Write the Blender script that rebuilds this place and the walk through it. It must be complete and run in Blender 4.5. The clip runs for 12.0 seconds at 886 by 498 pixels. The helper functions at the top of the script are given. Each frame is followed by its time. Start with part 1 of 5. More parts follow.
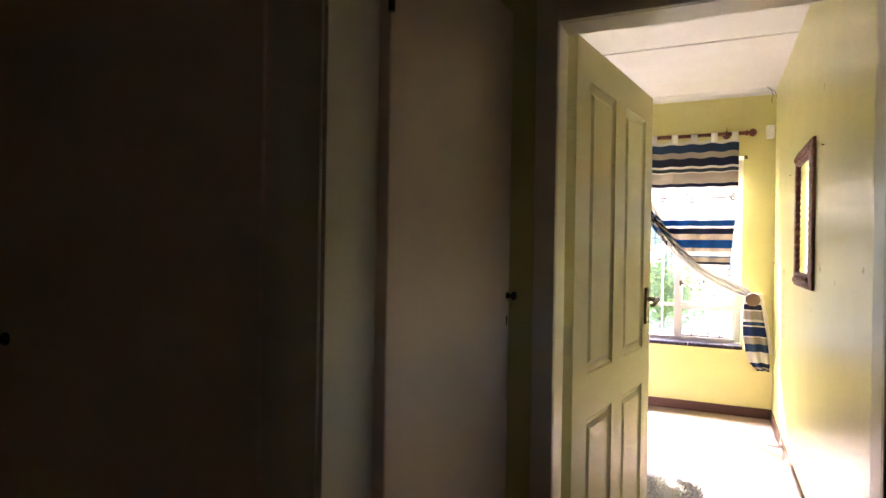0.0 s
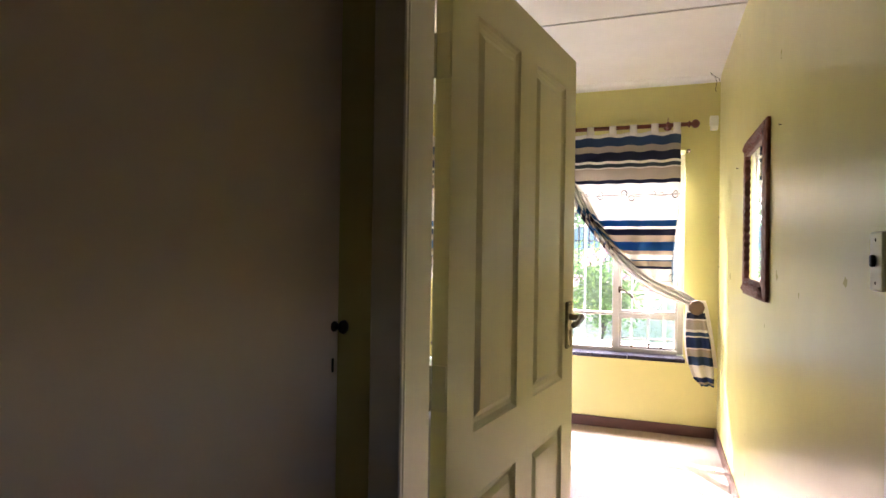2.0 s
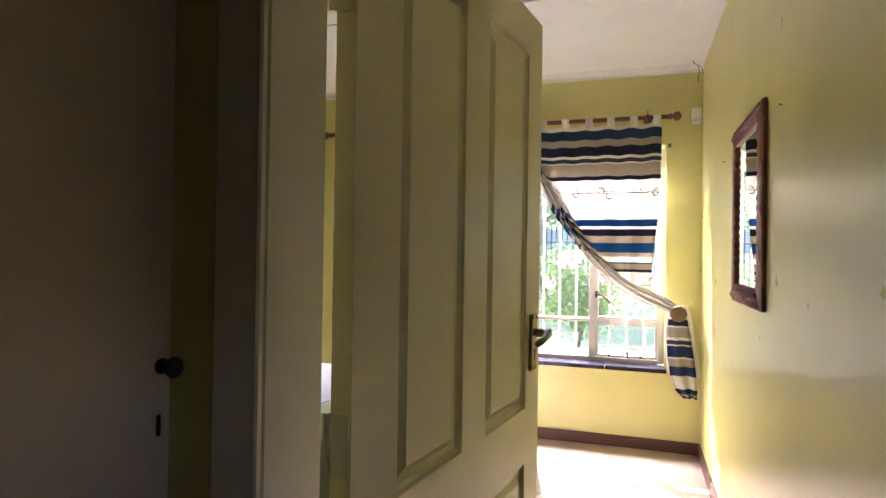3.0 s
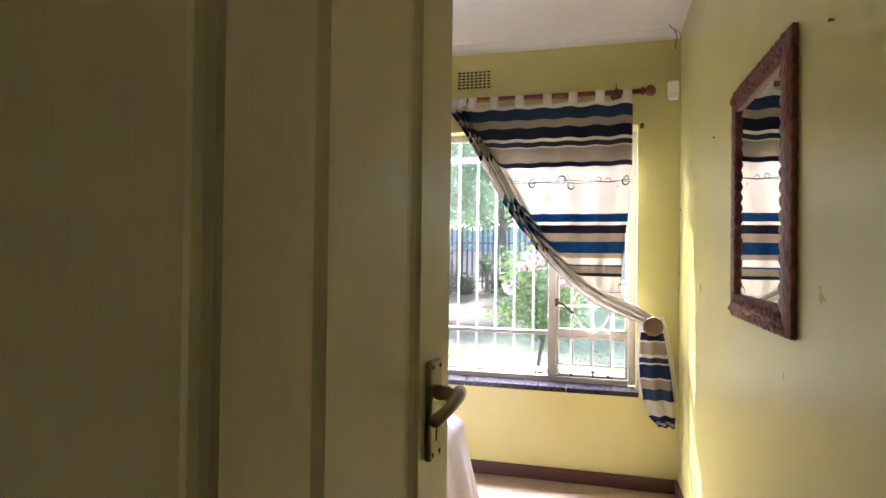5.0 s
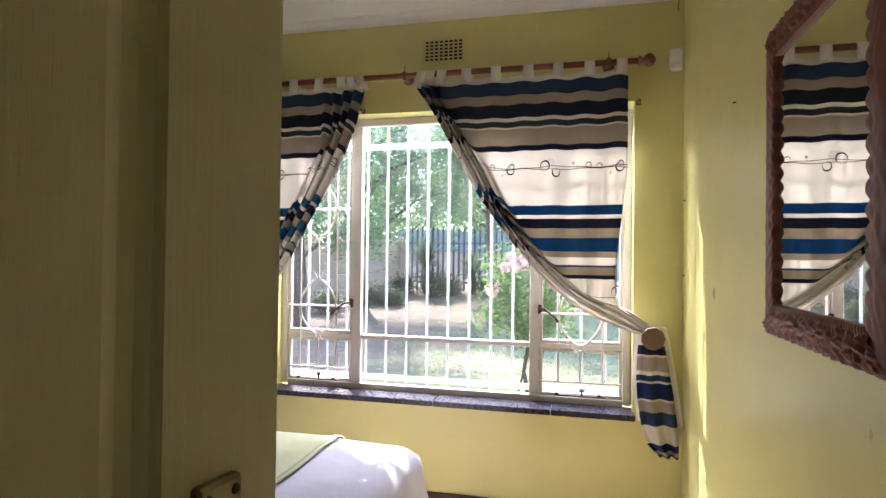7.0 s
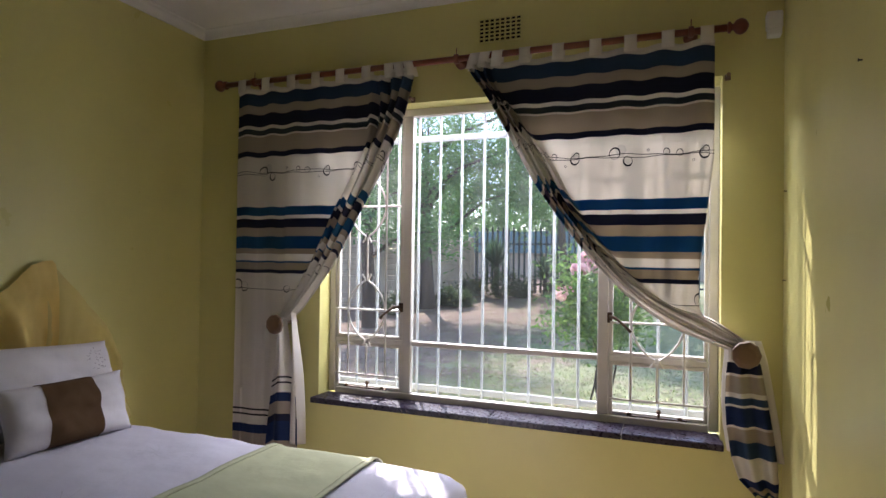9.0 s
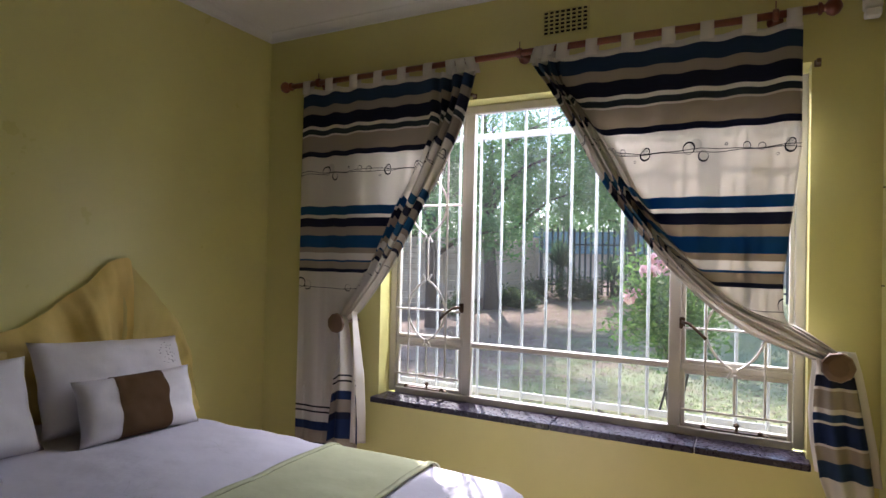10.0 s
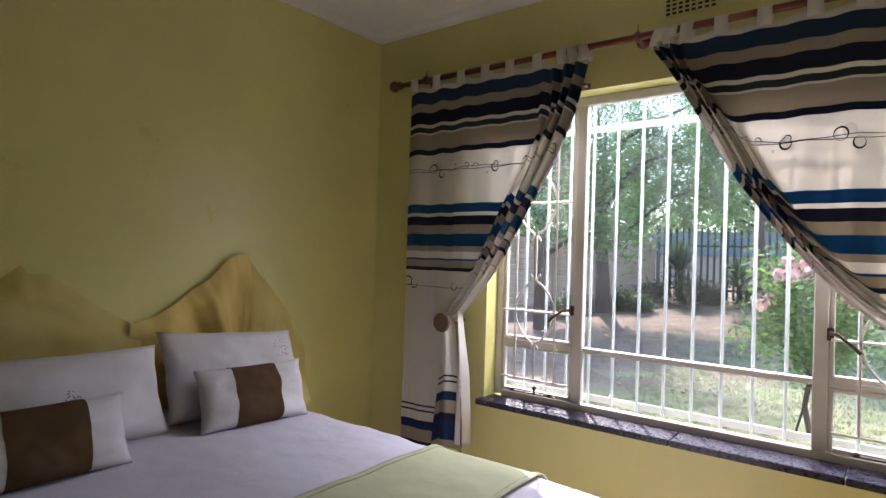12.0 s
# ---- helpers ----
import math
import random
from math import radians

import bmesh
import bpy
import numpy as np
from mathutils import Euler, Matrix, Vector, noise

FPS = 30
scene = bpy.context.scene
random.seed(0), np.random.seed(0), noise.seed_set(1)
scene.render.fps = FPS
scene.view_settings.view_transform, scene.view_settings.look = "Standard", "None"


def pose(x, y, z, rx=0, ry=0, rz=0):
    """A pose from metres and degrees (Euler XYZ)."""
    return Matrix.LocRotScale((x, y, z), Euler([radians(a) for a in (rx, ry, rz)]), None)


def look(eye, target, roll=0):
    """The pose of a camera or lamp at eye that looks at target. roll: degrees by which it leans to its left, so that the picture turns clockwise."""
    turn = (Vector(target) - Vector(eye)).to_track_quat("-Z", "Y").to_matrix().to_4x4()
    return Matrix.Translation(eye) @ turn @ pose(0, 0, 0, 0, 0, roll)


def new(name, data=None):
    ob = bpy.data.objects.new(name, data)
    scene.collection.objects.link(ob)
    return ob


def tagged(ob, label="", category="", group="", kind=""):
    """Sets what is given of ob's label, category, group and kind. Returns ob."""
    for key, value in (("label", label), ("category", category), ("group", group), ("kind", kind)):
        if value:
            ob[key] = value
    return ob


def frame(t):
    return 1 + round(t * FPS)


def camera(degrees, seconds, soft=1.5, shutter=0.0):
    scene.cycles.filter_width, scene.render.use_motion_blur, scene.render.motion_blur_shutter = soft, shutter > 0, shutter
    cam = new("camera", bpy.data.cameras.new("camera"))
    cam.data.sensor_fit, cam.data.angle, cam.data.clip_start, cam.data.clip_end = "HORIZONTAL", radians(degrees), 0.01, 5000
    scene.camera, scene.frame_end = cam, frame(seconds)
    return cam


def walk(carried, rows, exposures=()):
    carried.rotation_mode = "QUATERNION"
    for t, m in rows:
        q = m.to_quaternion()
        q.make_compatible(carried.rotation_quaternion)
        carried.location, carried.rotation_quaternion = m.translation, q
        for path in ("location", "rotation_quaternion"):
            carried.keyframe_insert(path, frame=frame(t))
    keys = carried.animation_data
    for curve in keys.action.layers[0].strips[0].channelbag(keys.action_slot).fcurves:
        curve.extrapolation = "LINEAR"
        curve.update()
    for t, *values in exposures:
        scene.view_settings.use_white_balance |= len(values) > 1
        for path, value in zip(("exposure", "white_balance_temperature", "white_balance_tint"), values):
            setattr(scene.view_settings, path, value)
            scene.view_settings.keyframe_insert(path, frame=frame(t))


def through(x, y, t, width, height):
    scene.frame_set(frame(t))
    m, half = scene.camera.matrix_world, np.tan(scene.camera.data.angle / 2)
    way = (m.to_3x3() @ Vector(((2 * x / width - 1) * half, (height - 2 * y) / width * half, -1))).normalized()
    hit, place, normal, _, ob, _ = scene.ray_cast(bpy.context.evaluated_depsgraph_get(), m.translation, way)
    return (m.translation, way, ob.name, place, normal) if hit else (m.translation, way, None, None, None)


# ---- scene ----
LENS = 74.37
ROWS = [
    (0.0, -0.459, -5.456, 1.354, 24.76, -0.07, -0.92),
    (0.5, -0.456, -5.305, 1.360, 23.43, 0.06, -0.90),
    (1.0, -0.451, -5.144, 1.359, 22.10, 0.11, -0.86),
    (1.5, -0.445, -4.956, 1.362, 20.95, 0.18, -0.85),
    (2.0, -0.436, -4.780, 1.362, 20.06, 0.26, -0.85),
    (2.5, -0.439, -4.598, 1.357, 19.09, 0.35, -0.86),
    (3.0, -0.447, -4.399, 1.363, 18.09, 0.49, -0.84),
    (5.0, -0.464, -3.646, 1.364, 14.79, 0.68, -0.74),
    (5.5, -0.473, -3.475, 1.360, 14.19, 0.79, -0.71),
    (6.0, -0.476, -3.339, 1.355, 13.76, 0.78, -0.69),
    (6.5, -0.472, -3.212, 1.356, 13.50, 0.79, -0.71),
    (8.5, -0.445, -2.841, 1.354, 18.35, 0.82, -0.70),
    (9.0, -0.454, -2.786, 1.356, 20.98, 0.80, -0.80),
    (9.5, -0.459, -2.753, 1.356, 24.20, 0.72, -1.00),
    (10.0, -0.464, -2.721, 1.355, 27.27, 0.71, -1.23),
    (10.5, -0.475, -2.676, 1.352, 30.41, 0.65, -1.38),
    (11.0, -0.489, -2.647, 1.348, 33.23, 0.56, -1.50),
    (11.5, -0.499, -2.639, 1.348, 35.60, 0.55, -1.61),
    (12.0, -0.504, -2.638, 1.348, 37.91, 0.47, -1.75),
]

cam = camera(LENS, 12.0)
EXPOSURES = [(0.0, 4.13, 6250, 27), (1.5, 3.8, 6250, 27), (3.0, 3.55, 6200, 26), (5.5, 3.0, 6080, 24), (8.5, 2.0, 6080, 22), (9.0, 1.76, 6080, 22),
             (10.5, 1.8, 6100, 22), (12.0, 2.02, 6120, 23)]
walk(cam, [(t, pose(x, y, z, 90 + pitch, roll, yaw)) for t, x, y, z, yaw, pitch, roll in ROWS], EXPOSURES)

# ---- daylight ----
SUN_WAY = Vector((1.0, -1.6, -1.64)).normalized()
world = bpy.data.worlds.new("sky")
scene.world = world
world.use_nodes = True
wn = world.node_tree
sky = wn.nodes.new("ShaderNodeTexSky")
sky.sky_type = "NISHITA"
sky.sun_disc = False
sky.sun_elevation = math.asin(-SUN_WAY.z)
sky.sun_rotation = math.atan2(-SUN_WAY.x, -SUN_WAY.y)
sky.dust_density = 0.4
wn.links.new(sky.outputs[0], wn.nodes["Background"].inputs[0])
wn.nodes["Background"].inputs[1].default_value = 0.15
sun = new("sun", bpy.data.lights.new("sun", "SUN"))
sun.data.energy, sun.data.angle, sun.data.color = 2.9, radians(0.6), (1.0, 0.95, 0.88)
# added lamp hidden above the bedroom window's head, tops up the sky light indoors
window_fill = new("added_window_fill", bpy.data.lights.new("added_window_fill", "AREA"))
window_fill.data.shape, window_fill.data.size, window_fill.data.size_y, window_fill.data.energy, window_fill.data.color = "RECTANGLE", 2.0, 0.7, 105.0, (0.93, 0.97, 1.0)
window_fill.matrix_world = look((-1.24, 0.45, 2.62), (-1.24, -0.35, 2.02))
sun.matrix_world = look((0, 0, 20), Vector((0, 0, 20)) + SUN_WAY)


# ---- materials ----
class Nodes:
    """A small helper to write node trees."""

    def __init__(self, name):
        self.mat = bpy.data.materials.new(name)
        self.mat.use_nodes = True
        self.tree = self.mat.node_tree
        self.shader = self.tree.nodes["Principled BSDF"]
        self.out = self.tree.nodes["Material Output"]

    def put(self, socket, value):
        if hasattr(value, "is_output") or hasattr(value, "links"):
            self.tree.links.new(value, socket)
        else:
            socket.default_value = value

    def node(self, kind, **settings):
        n = self.tree.nodes.new(kind)
        for key, value in settings.items():
            setattr(n, key, value)
        return n

    def math(self, op, a, b=0.0, c=0.0):
        n = self.node("ShaderNodeMath", operation=op)
        self.put(n.inputs[0], a), self.put(n.inputs[1], b), self.put(n.inputs[2], c)
        return n.outputs[0]

    def coord(self, which="Object"):
        return self.node("ShaderNodeTexCoord").outputs[which]

    def place(self):
        return self.node("ShaderNodeNewGeometry").outputs["Position"]

    def scaled(self, vector, s):
        n = self.node("ShaderNodeMapping")
        self.put(n.inputs["Vector"], vector)
        n.inputs["Scale"].default_value = s
        return n.outputs[0]

    def noise(self, vector, scale, detail=4.0, rough=0.55):
        n = self.node("ShaderNodeTexNoise")
        self.put(n.inputs["Vector"], vector)
        n.inputs["Scale"].default_value, n.inputs["Detail"].default_value, n.inputs["Roughness"].default_value = scale, detail, rough
        return n.outputs["Fac"]

    def ramp(self, fac, stops, constant=False):
        n = self.node("ShaderNodeValToRGB")
        n.color_ramp.interpolation = "CONSTANT" if constant else "LINEAR"
        e = n.color_ramp.elements
        while len(e) < len(stops):
            e.new(0.5)
        for el, (p, c) in zip(e, stops):
            el.position, el.color = p, (*c, 1.0)
        self.put(n.inputs[0], fac)
        return n.outputs[0]

    def mix(self, fac, a, b, mode="MIX"):
        n = self.node("ShaderNodeMix", data_type="RGBA", blend_type=mode)
        self.put(n.inputs[0], fac)
        for s, v in ((n.inputs[6], a), (n.inputs[7], b)):
            self.put(s, (*v, 1.0) if isinstance(v, tuple) and len(v) == 3 else v)
        return n.outputs[2]

    def bump(self, height, strength=0.2, distance=0.002, normal=None):
        n = self.node("ShaderNodeBump")
        n.inputs["Strength"].default_value, n.inputs["Distance"].default_value = strength, distance
        self.put(n.inputs["Height"], height)
        if normal is not None:
            self.put(n.inputs["Normal"], normal)
        return n.outputs[0]

    def surface(self, color, rough=0.5, metal=0.0, normal=None, spec=None):
        s = self.shader
        self.put(s.inputs["Base Color"], (*color, 1.0) if isinstance(color, tuple) else color)
        self.put(s.inputs["Roughness"], rough)
        s.inputs["Metallic"].default_value = metal
        if spec is not None:
            s.inputs["Specular IOR Level"].default_value = spec
        if normal is not None:
            self.put(s.inputs["Normal"], normal)
        return self.mat


def shade(c, f):
    return tuple(min(1.0, v * f) for v in c)


def painted(name, color, rough=0.45, grain=90.0, strength=0.15, stain=0.08, spec=0.5, grained=False):
    """Paint over plaster or wood: a fine roller texture, and faint large stains."""
    n = Nodes(name)
    p = n.place()
    big, fine = n.noise(p, 1.7, 5.0, 0.6), n.noise(p, grain, 3.0)
    col = n.mix(n.ramp(big, [(0.3, (0, 0, 0)), (0.7, (1, 1, 1))]), shade(color, 1.0 - stain), shade(color, 1.0 + stain * 0.4))
    rg = n.math("ADD", n.math("MULTIPLY", n.noise(p, 6.0), 0.15), rough - 0.07)
    nor = n.bump(fine, strength, 0.0015)
    if grained:
        nor = n.bump(n.noise(n.scaled(n.coord(), (260.0, 260.0, 9.0)), 1.0, 3.0), 0.35, 0.0012, nor)
    return n.surface(col, rg, normal=nor, spec=spec)


def plain(name, color, rough=0.5, metal=0.0, scale=30.0, vary=0.1, strength=0.1):
    n = Nodes(name)
    p = n.coord()
    f = n.noise(p, scale)
    return n.surface(n.mix(f, shade(color, 1 - vary), shade(color, 1 + vary)), rough, metal, n.bump(f, strength, 0.001))


def wood(name, color, rough=0.45, axis=0, scale=8.0, vary=0.35):
    n = Nodes(name)
    p = n.coord()
    s = [scale * 6.0] * 3
    s[axis] = scale * 0.6
    g = n.noise(n.scaled(p, s), 1.0, 6.0, 0.6)
    return n.surface(n.mix(g, shade(color, 1 - vary), shade(color, 1 + vary)), rough, normal=n.bump(g, 0.2, 0.001))


def carved_wood(name, color):
    """Dark wood; highlights on the carved ridges are put into its colour, paler."""
    n = Nodes(name)
    p = n.coord()
    g = n.noise(n.scaled(p, (60.0, 60.0, 8.0)), 1.0, 6.0, 0.6)
    base = n.mix(g, shade(color, 0.6), shade(color, 1.35))
    ridge_glint = n.ramp(n.node("ShaderNodeNewGeometry").outputs["Pointiness"], [(0.5, (0, 0, 0)), (0.58, (1, 1, 1))])
    col = n.mix(n.math("MULTIPLY", ridge_glint, 0.35), base, (0.26, 0.105, 0.065))
    return n.surface(col, 0.42, normal=n.bump(g, 0.25, 0.001))


def cloth(name, color, through=0.0, vary=0.06, rough=0.85):
    n = Nodes(name)
    p = n.coord()
    col = n.mix(n.noise(p, 7.0), shade(color, 1 - vary), shade(color, 1 + vary))
    nor = n.bump(n.noise(p, 320.0, 2.0), 0.25, 0.001, n.bump(n.noise(p, 9.0, 3.0, 0.5), 0.4, 0.014))
    n.surface(col, rough, normal=nor, spec=0.15)
    if through:
        t = n.node("ShaderNodeBsdfTranslucent")
        n.put(t.inputs[0], col)
        m = n.node("ShaderNodeMixShader")
        m.inputs[0].default_value = through
        n.tree.links.new(n.shader.outputs[0], m.inputs[1])
        n.tree.links.new(t.outputs[0], m.inputs[2])
        n.tree.links.new(m.outputs[0], n.out.inputs[0])
    return n.mat


SLATE, DEEP = (0.036, 0.07, 0.14), (0.02, 0.04, 0.12)
WHITE, BLUE, NAVY, TAN, TEAL, INK = (0.78, 0.74, 0.68), (0.017, 0.094, 0.215), (0.024, 0.029, 0.062), (0.42, 0.36, 0.29), (0.05, 0.068, 0.085), (0.02, 0.02, 0.03)
# distance down the cloth in metres, and the colour that begins there
STRIPES = [(0.0, WHITE), (0.022, SLATE), (0.093, TAN), (0.143, NAVY), (0.214, WHITE), (0.232, TEAL), (0.256, WHITE), (0.27, TAN), (0.357, NAVY), (0.384, WHITE),
           (0.67, BLUE), (0.715, WHITE), (0.734, NAVY), (0.789, TAN), (0.832, BLUE), (0.899, TAN), (0.935, WHITE), (0.969, BLUE), (0.984, TAN), (1.019, NAVY),
           (1.043, WHITE), (1.205, INK), (1.21, WHITE), (1.80, INK), (1.808, WHITE), (1.832, INK), (1.842, WHITE), (1.89, DEEP), (1.935, TAN), (2.01, NAVY), (2.05, DEEP), (2.15, TAN)]
TAIL = [(0.0, WHITE), (0.06, NAVY), (0.105, WHITE), (0.115, TAN), (0.185, WHITE), (0.2, SLATE), (0.225, WHITE), (0.235, DEEP), (0.315, WHITE), (0.325, TAN), (0.375, SLATE), (0.43, WHITE), (0.52, DEEP), (0.56, TAN), (0.585, SLATE)]


def striped(name, stripes, rings=True, span=2.5):
    """Striped curtain cloth. The cloth's own coordinates are in metres: across, and down."""
    n = Nodes(name)
    uv = n.node("ShaderNodeUVMap").outputs[0]
    sep = n.node("ShaderNodeSeparateXYZ")
    n.put(sep.inputs[0], uv)
    u, v = sep.outputs[0], sep.outputs[1]
    wob = n.math("MULTIPLY", n.math("SUBTRACT", n.noise(uv, 9.0), 0.5), 0.004)
    col = n.ramp(n.math("DIVIDE", n.math("ADD", v, wob), span), [(d / span, c) for d, c in stripes], True)
    if rings:
        um = n.math("MODULO", n.math("ADD", u, 6.15), 0.62)

        def disc(cu, cv, r):
            du, dv = n.math("SUBTRACT", um, cu), n.math("SUBTRACT", v, cv)
            return n.math("LESS_THAN", n.math("ADD", n.math("MULTIPLY", du, du), n.math("MULTIPLY", dv, dv)), r * r)

        ink, soft = None, None
        # rings drawn with a pen that swells on one side
        for cu, cv, r, off, w in ((0.227, 0.474, 0.016, -0.001, 0.0026), (0.337, 0.488, 0.024, 0.0035, 0.0045), (0.345, 0.468, 0.015, -0.002, 0.003), (0.54, 0.47, 0.027, -0.003, 0.0045),
                                  (0.602, 0.508, 0.0235, 0.003, 0.0045), (0.166, 0.47, 0.016, -0.001, 0.0028), (0.08, 0.458, 0.006, 0.0, 0.002), (0.29, 0.515, 0.006, 0.0, 0.0016),
                                  (0.43, 1.125, 0.027, 0.003, 0.004), (0.38, 1.11, 0.03, -0.003, 0.0045), (0.1, 1.13, 0.02, 0.002, 0.003)):
            one = n.math("SUBTRACT", disc(cu - 0.05, cv, r), disc(cu - 0.05 + off * 0.5, cv - off, r - w))
            ink = one if ink is None else n.math("MAXIMUM", ink, one)
        for cu, cv, r in ((0.335, 0.468, 0.016), (0.08, 0.458, 0.009), (0.57, 0.46, 0.026)):
            soft = disc(cu - 0.05, cv, r) if soft is None else n.math("MAXIMUM", soft, disc(cu - 0.05, cv, r))
        col = n.mix(n.math("MULTIPLY", soft, 0.4), col, (0.45, 0.44, 0.43))
        for line, amp in ((0.478, 0.004), (0.487, -0.003), (1.135, 0.003)):
            wave = n.math("MULTIPLY", n.math("SINE", n.math("MULTIPLY", u, 14.0)), amp)
            one = n.math("LESS_THAN", n.math("ABSOLUTE", n.math("SUBTRACT", v, n.math("ADD", wave, line))), 0.0015)
            ink = n.math("MAXIMUM", ink, one)
        col = n.mix(ink, col, INK)
    fine = n.noise(n.scaled(uv, (1.0, 3.0, 1.0)), 400.0, 2.0)
    col = n.mix(n.math("MULTIPLY", fine, 0.25), col, n.mix(1.0, col, (0.6, 0.6, 0.6), "MULTIPLY"))
    n.surface(col, 0.8, normal=n.bump(fine, 0.2, 0.001, n.bump(n.noise(uv, 6.0), 0.25, 0.01)), spec=0.2)
    t = n.node("ShaderNodeBsdfTranslucent")
    n.put(t.inputs[0], col)
    m = n.node("ShaderNodeMixShader")
    m.inputs[0].default_value = 0.35
    n.tree.links.new(n.shader.outputs[0], m.inputs[1])
    n.tree.links.new(t.outputs[0], m.inputs[2])
    n.tree.links.new(m.outputs[0], n.out.inputs[0])
    return n.mat


def clear_glass():
    n = Nodes("window_glass")
    fres = n.node("ShaderNodeFresnel")
    fres.inputs[0].default_value = 1.45
    gl, tr, m = n.node("ShaderNodeBsdfGlossy"), n.node("ShaderNodeBsdfTransparent"), n.node("ShaderNodeMixShader")
    gl.inputs["Roughness"].default_value = 0.02
    tr.inputs[0].default_value = (0.95, 0.97, 0.96, 1)
    # a thin film of dust scatters some of the daylight, more towards the streaked patches
    p = n.place()
    dust, film = n.node("ShaderNodeBsdfTranslucent"), n.node("ShaderNodeMixShader")
    dust.inputs[0].default_value = (0.9, 0.9, 0.9, 1)
    streak = n.noise(n.scaled(p, (9.0, 1.0, 2.0)), 1.0, 5.0, 0.65)
    n.put(film.inputs[0], n.ramp(streak, [(0.35, (0.002, 0.002, 0.002)), (0.72, (0.009, 0.009, 0.009))]))
    for a, b in ((fres.outputs[0], m.inputs[0]), (tr.outputs[0], film.inputs[1]), (dust.outputs[0], film.inputs[2]), (film.outputs[0], m.inputs[1]), (gl.outputs[0], m.inputs[2]), (m.outputs[0], n.out.inputs[0])):
        n.tree.links.new(a, b)
    return n.mat


def sheer(name, color):
    """Thin gauze: part of the light goes straight through between the threads."""
    n = Nodes(name)
    p = n.coord()
    n.surface(n.mix(n.noise(p, 9.0), shade(color, 0.85), shade(color, 1.1)), 0.55, normal=n.bump(n.noise(p, 25.0), 0.3, 0.006), spec=0.4)
    tr, tl, a, b = n.node("ShaderNodeBsdfTransparent"), n.node("ShaderNodeBsdfTranslucent"), n.node("ShaderNodeMixShader"), n.node("ShaderNodeMixShader")
    tl.inputs[0].default_value = (*color, 1)
    a.inputs[0].default_value, b.inputs[0].default_value = 0.3, 0.25
    for x, y in ((n.shader.outputs[0], a.inputs[1]), (tl.outputs[0], a.inputs[2]), (a.outputs[0], b.inputs[1]), (tr.outputs[0], b.inputs[2]), (b.outputs[0], n.out.inputs[0])):
        n.tree.links.new(x, y)
    return n.mat


def leafy(name, dark, light):
    n = Nodes(name)
    isl = n.node("ShaderNodeNewGeometry").outputs["Random Per Island"]
    col = n.mix(isl, dark, light)
    n.surface(col, 0.55, spec=0.3)
    t, m = n.node("ShaderNodeBsdfTranslucent"), n.node("ShaderNodeMixShader")
    n.put(t.inputs[0], col)
    m.inputs[0].default_value = 0.52
    for x, y in ((n.shader.outputs[0], m.inputs[1]), (t.outputs[0], m.inputs[2]), (m.outputs[0], n.out.inputs[0])):
        n.tree.links.new(x, y)
    return n.mat


def ground_mat():
    n = Nodes("lawn_and_soil")
    p = n.place()
    sep = n.node("ShaderNodeSeparateXYZ")
    n.put(sep.inputs[0], p)
    far = n.math("MULTIPLY", n.math("ADD", sep.outputs[0], 2.4), -0.3)
    bare = n.math("ADD", n.math("ADD", far, n.math("MULTIPLY", n.math("SUBTRACT", n.noise(p, 1.1, 6.0, 0.65), 0.5), 3.4)), 0.42)
    patch = n.ramp(n.noise(p, 3.2, 6.0, 0.7), [(0.35, (0, 0, 0)), (0.65, (1, 1, 1))])
    grass = n.mix(n.noise(p, 35.0, 5.0, 0.7), n.mix(patch, (0.15, 0.19, 0.07), (0.26, 0.25, 0.13)), n.mix(patch, (0.38, 0.41, 0.21), (0.50, 0.46, 0.29)))
    soil = n.mix(n.noise(p, 18.0, 6.0, 0.7), n.mix(patch, (0.14, 0.08, 0.06), (0.27, 0.165, 0.12)), n.mix(patch, (0.33, 0.22, 0.165), (0.46, 0.35, 0.26)))
    clamp = n.ramp(bare, [(0.2, (0, 0, 0)), (0.7, (1, 1, 1))])
    return n.surface(n.mix(clamp, grass, soil), 0.9, normal=n.bump(n.noise(p, 60.0, 5.0), 0.6, 0.03), spec=0.2)


def slate_mat():
    n = Nodes("sill_tile")
    p = n.coord()
    f, g = n.noise(p, 9.0, 6.0), n.noise(p, 60.0)
    return n.surface(n.mix(f, (0.006, 0.004, 0.010), (0.022, 0.015, 0.030)), n.math("ADD", n.math("MULTIPLY", g, 0.25), 0.16), normal=n.bump(f, 0.15, 0.002))


def floor_mat():
    n = Nodes("vinyl_floor")
    p = n.place()
    g = n.noise(n.scaled(p, (40.0, 3.0, 3.0)), 1.0, 5.0)
    col = n.mix(g, (0.34, 0.25, 0.19), (0.46, 0.36, 0.29))
    return n.surface(col, n.math("ADD", n.math("MULTIPLY", n.noise(p, 5.0), 0.2), 0.3), normal=n.bump(g, 0.08, 0.001))


def precast_mat():
    n = Nodes("precast_concrete")
    p = n.place()
    return n.surface(n.mix(n.noise(p, 2.5, 6.0), (0.28, 0.22, 0.18), (0.52, 0.44, 0.37)), 0.9, normal=n.bump(n.noise(p, 40.0), 0.4, 0.006))


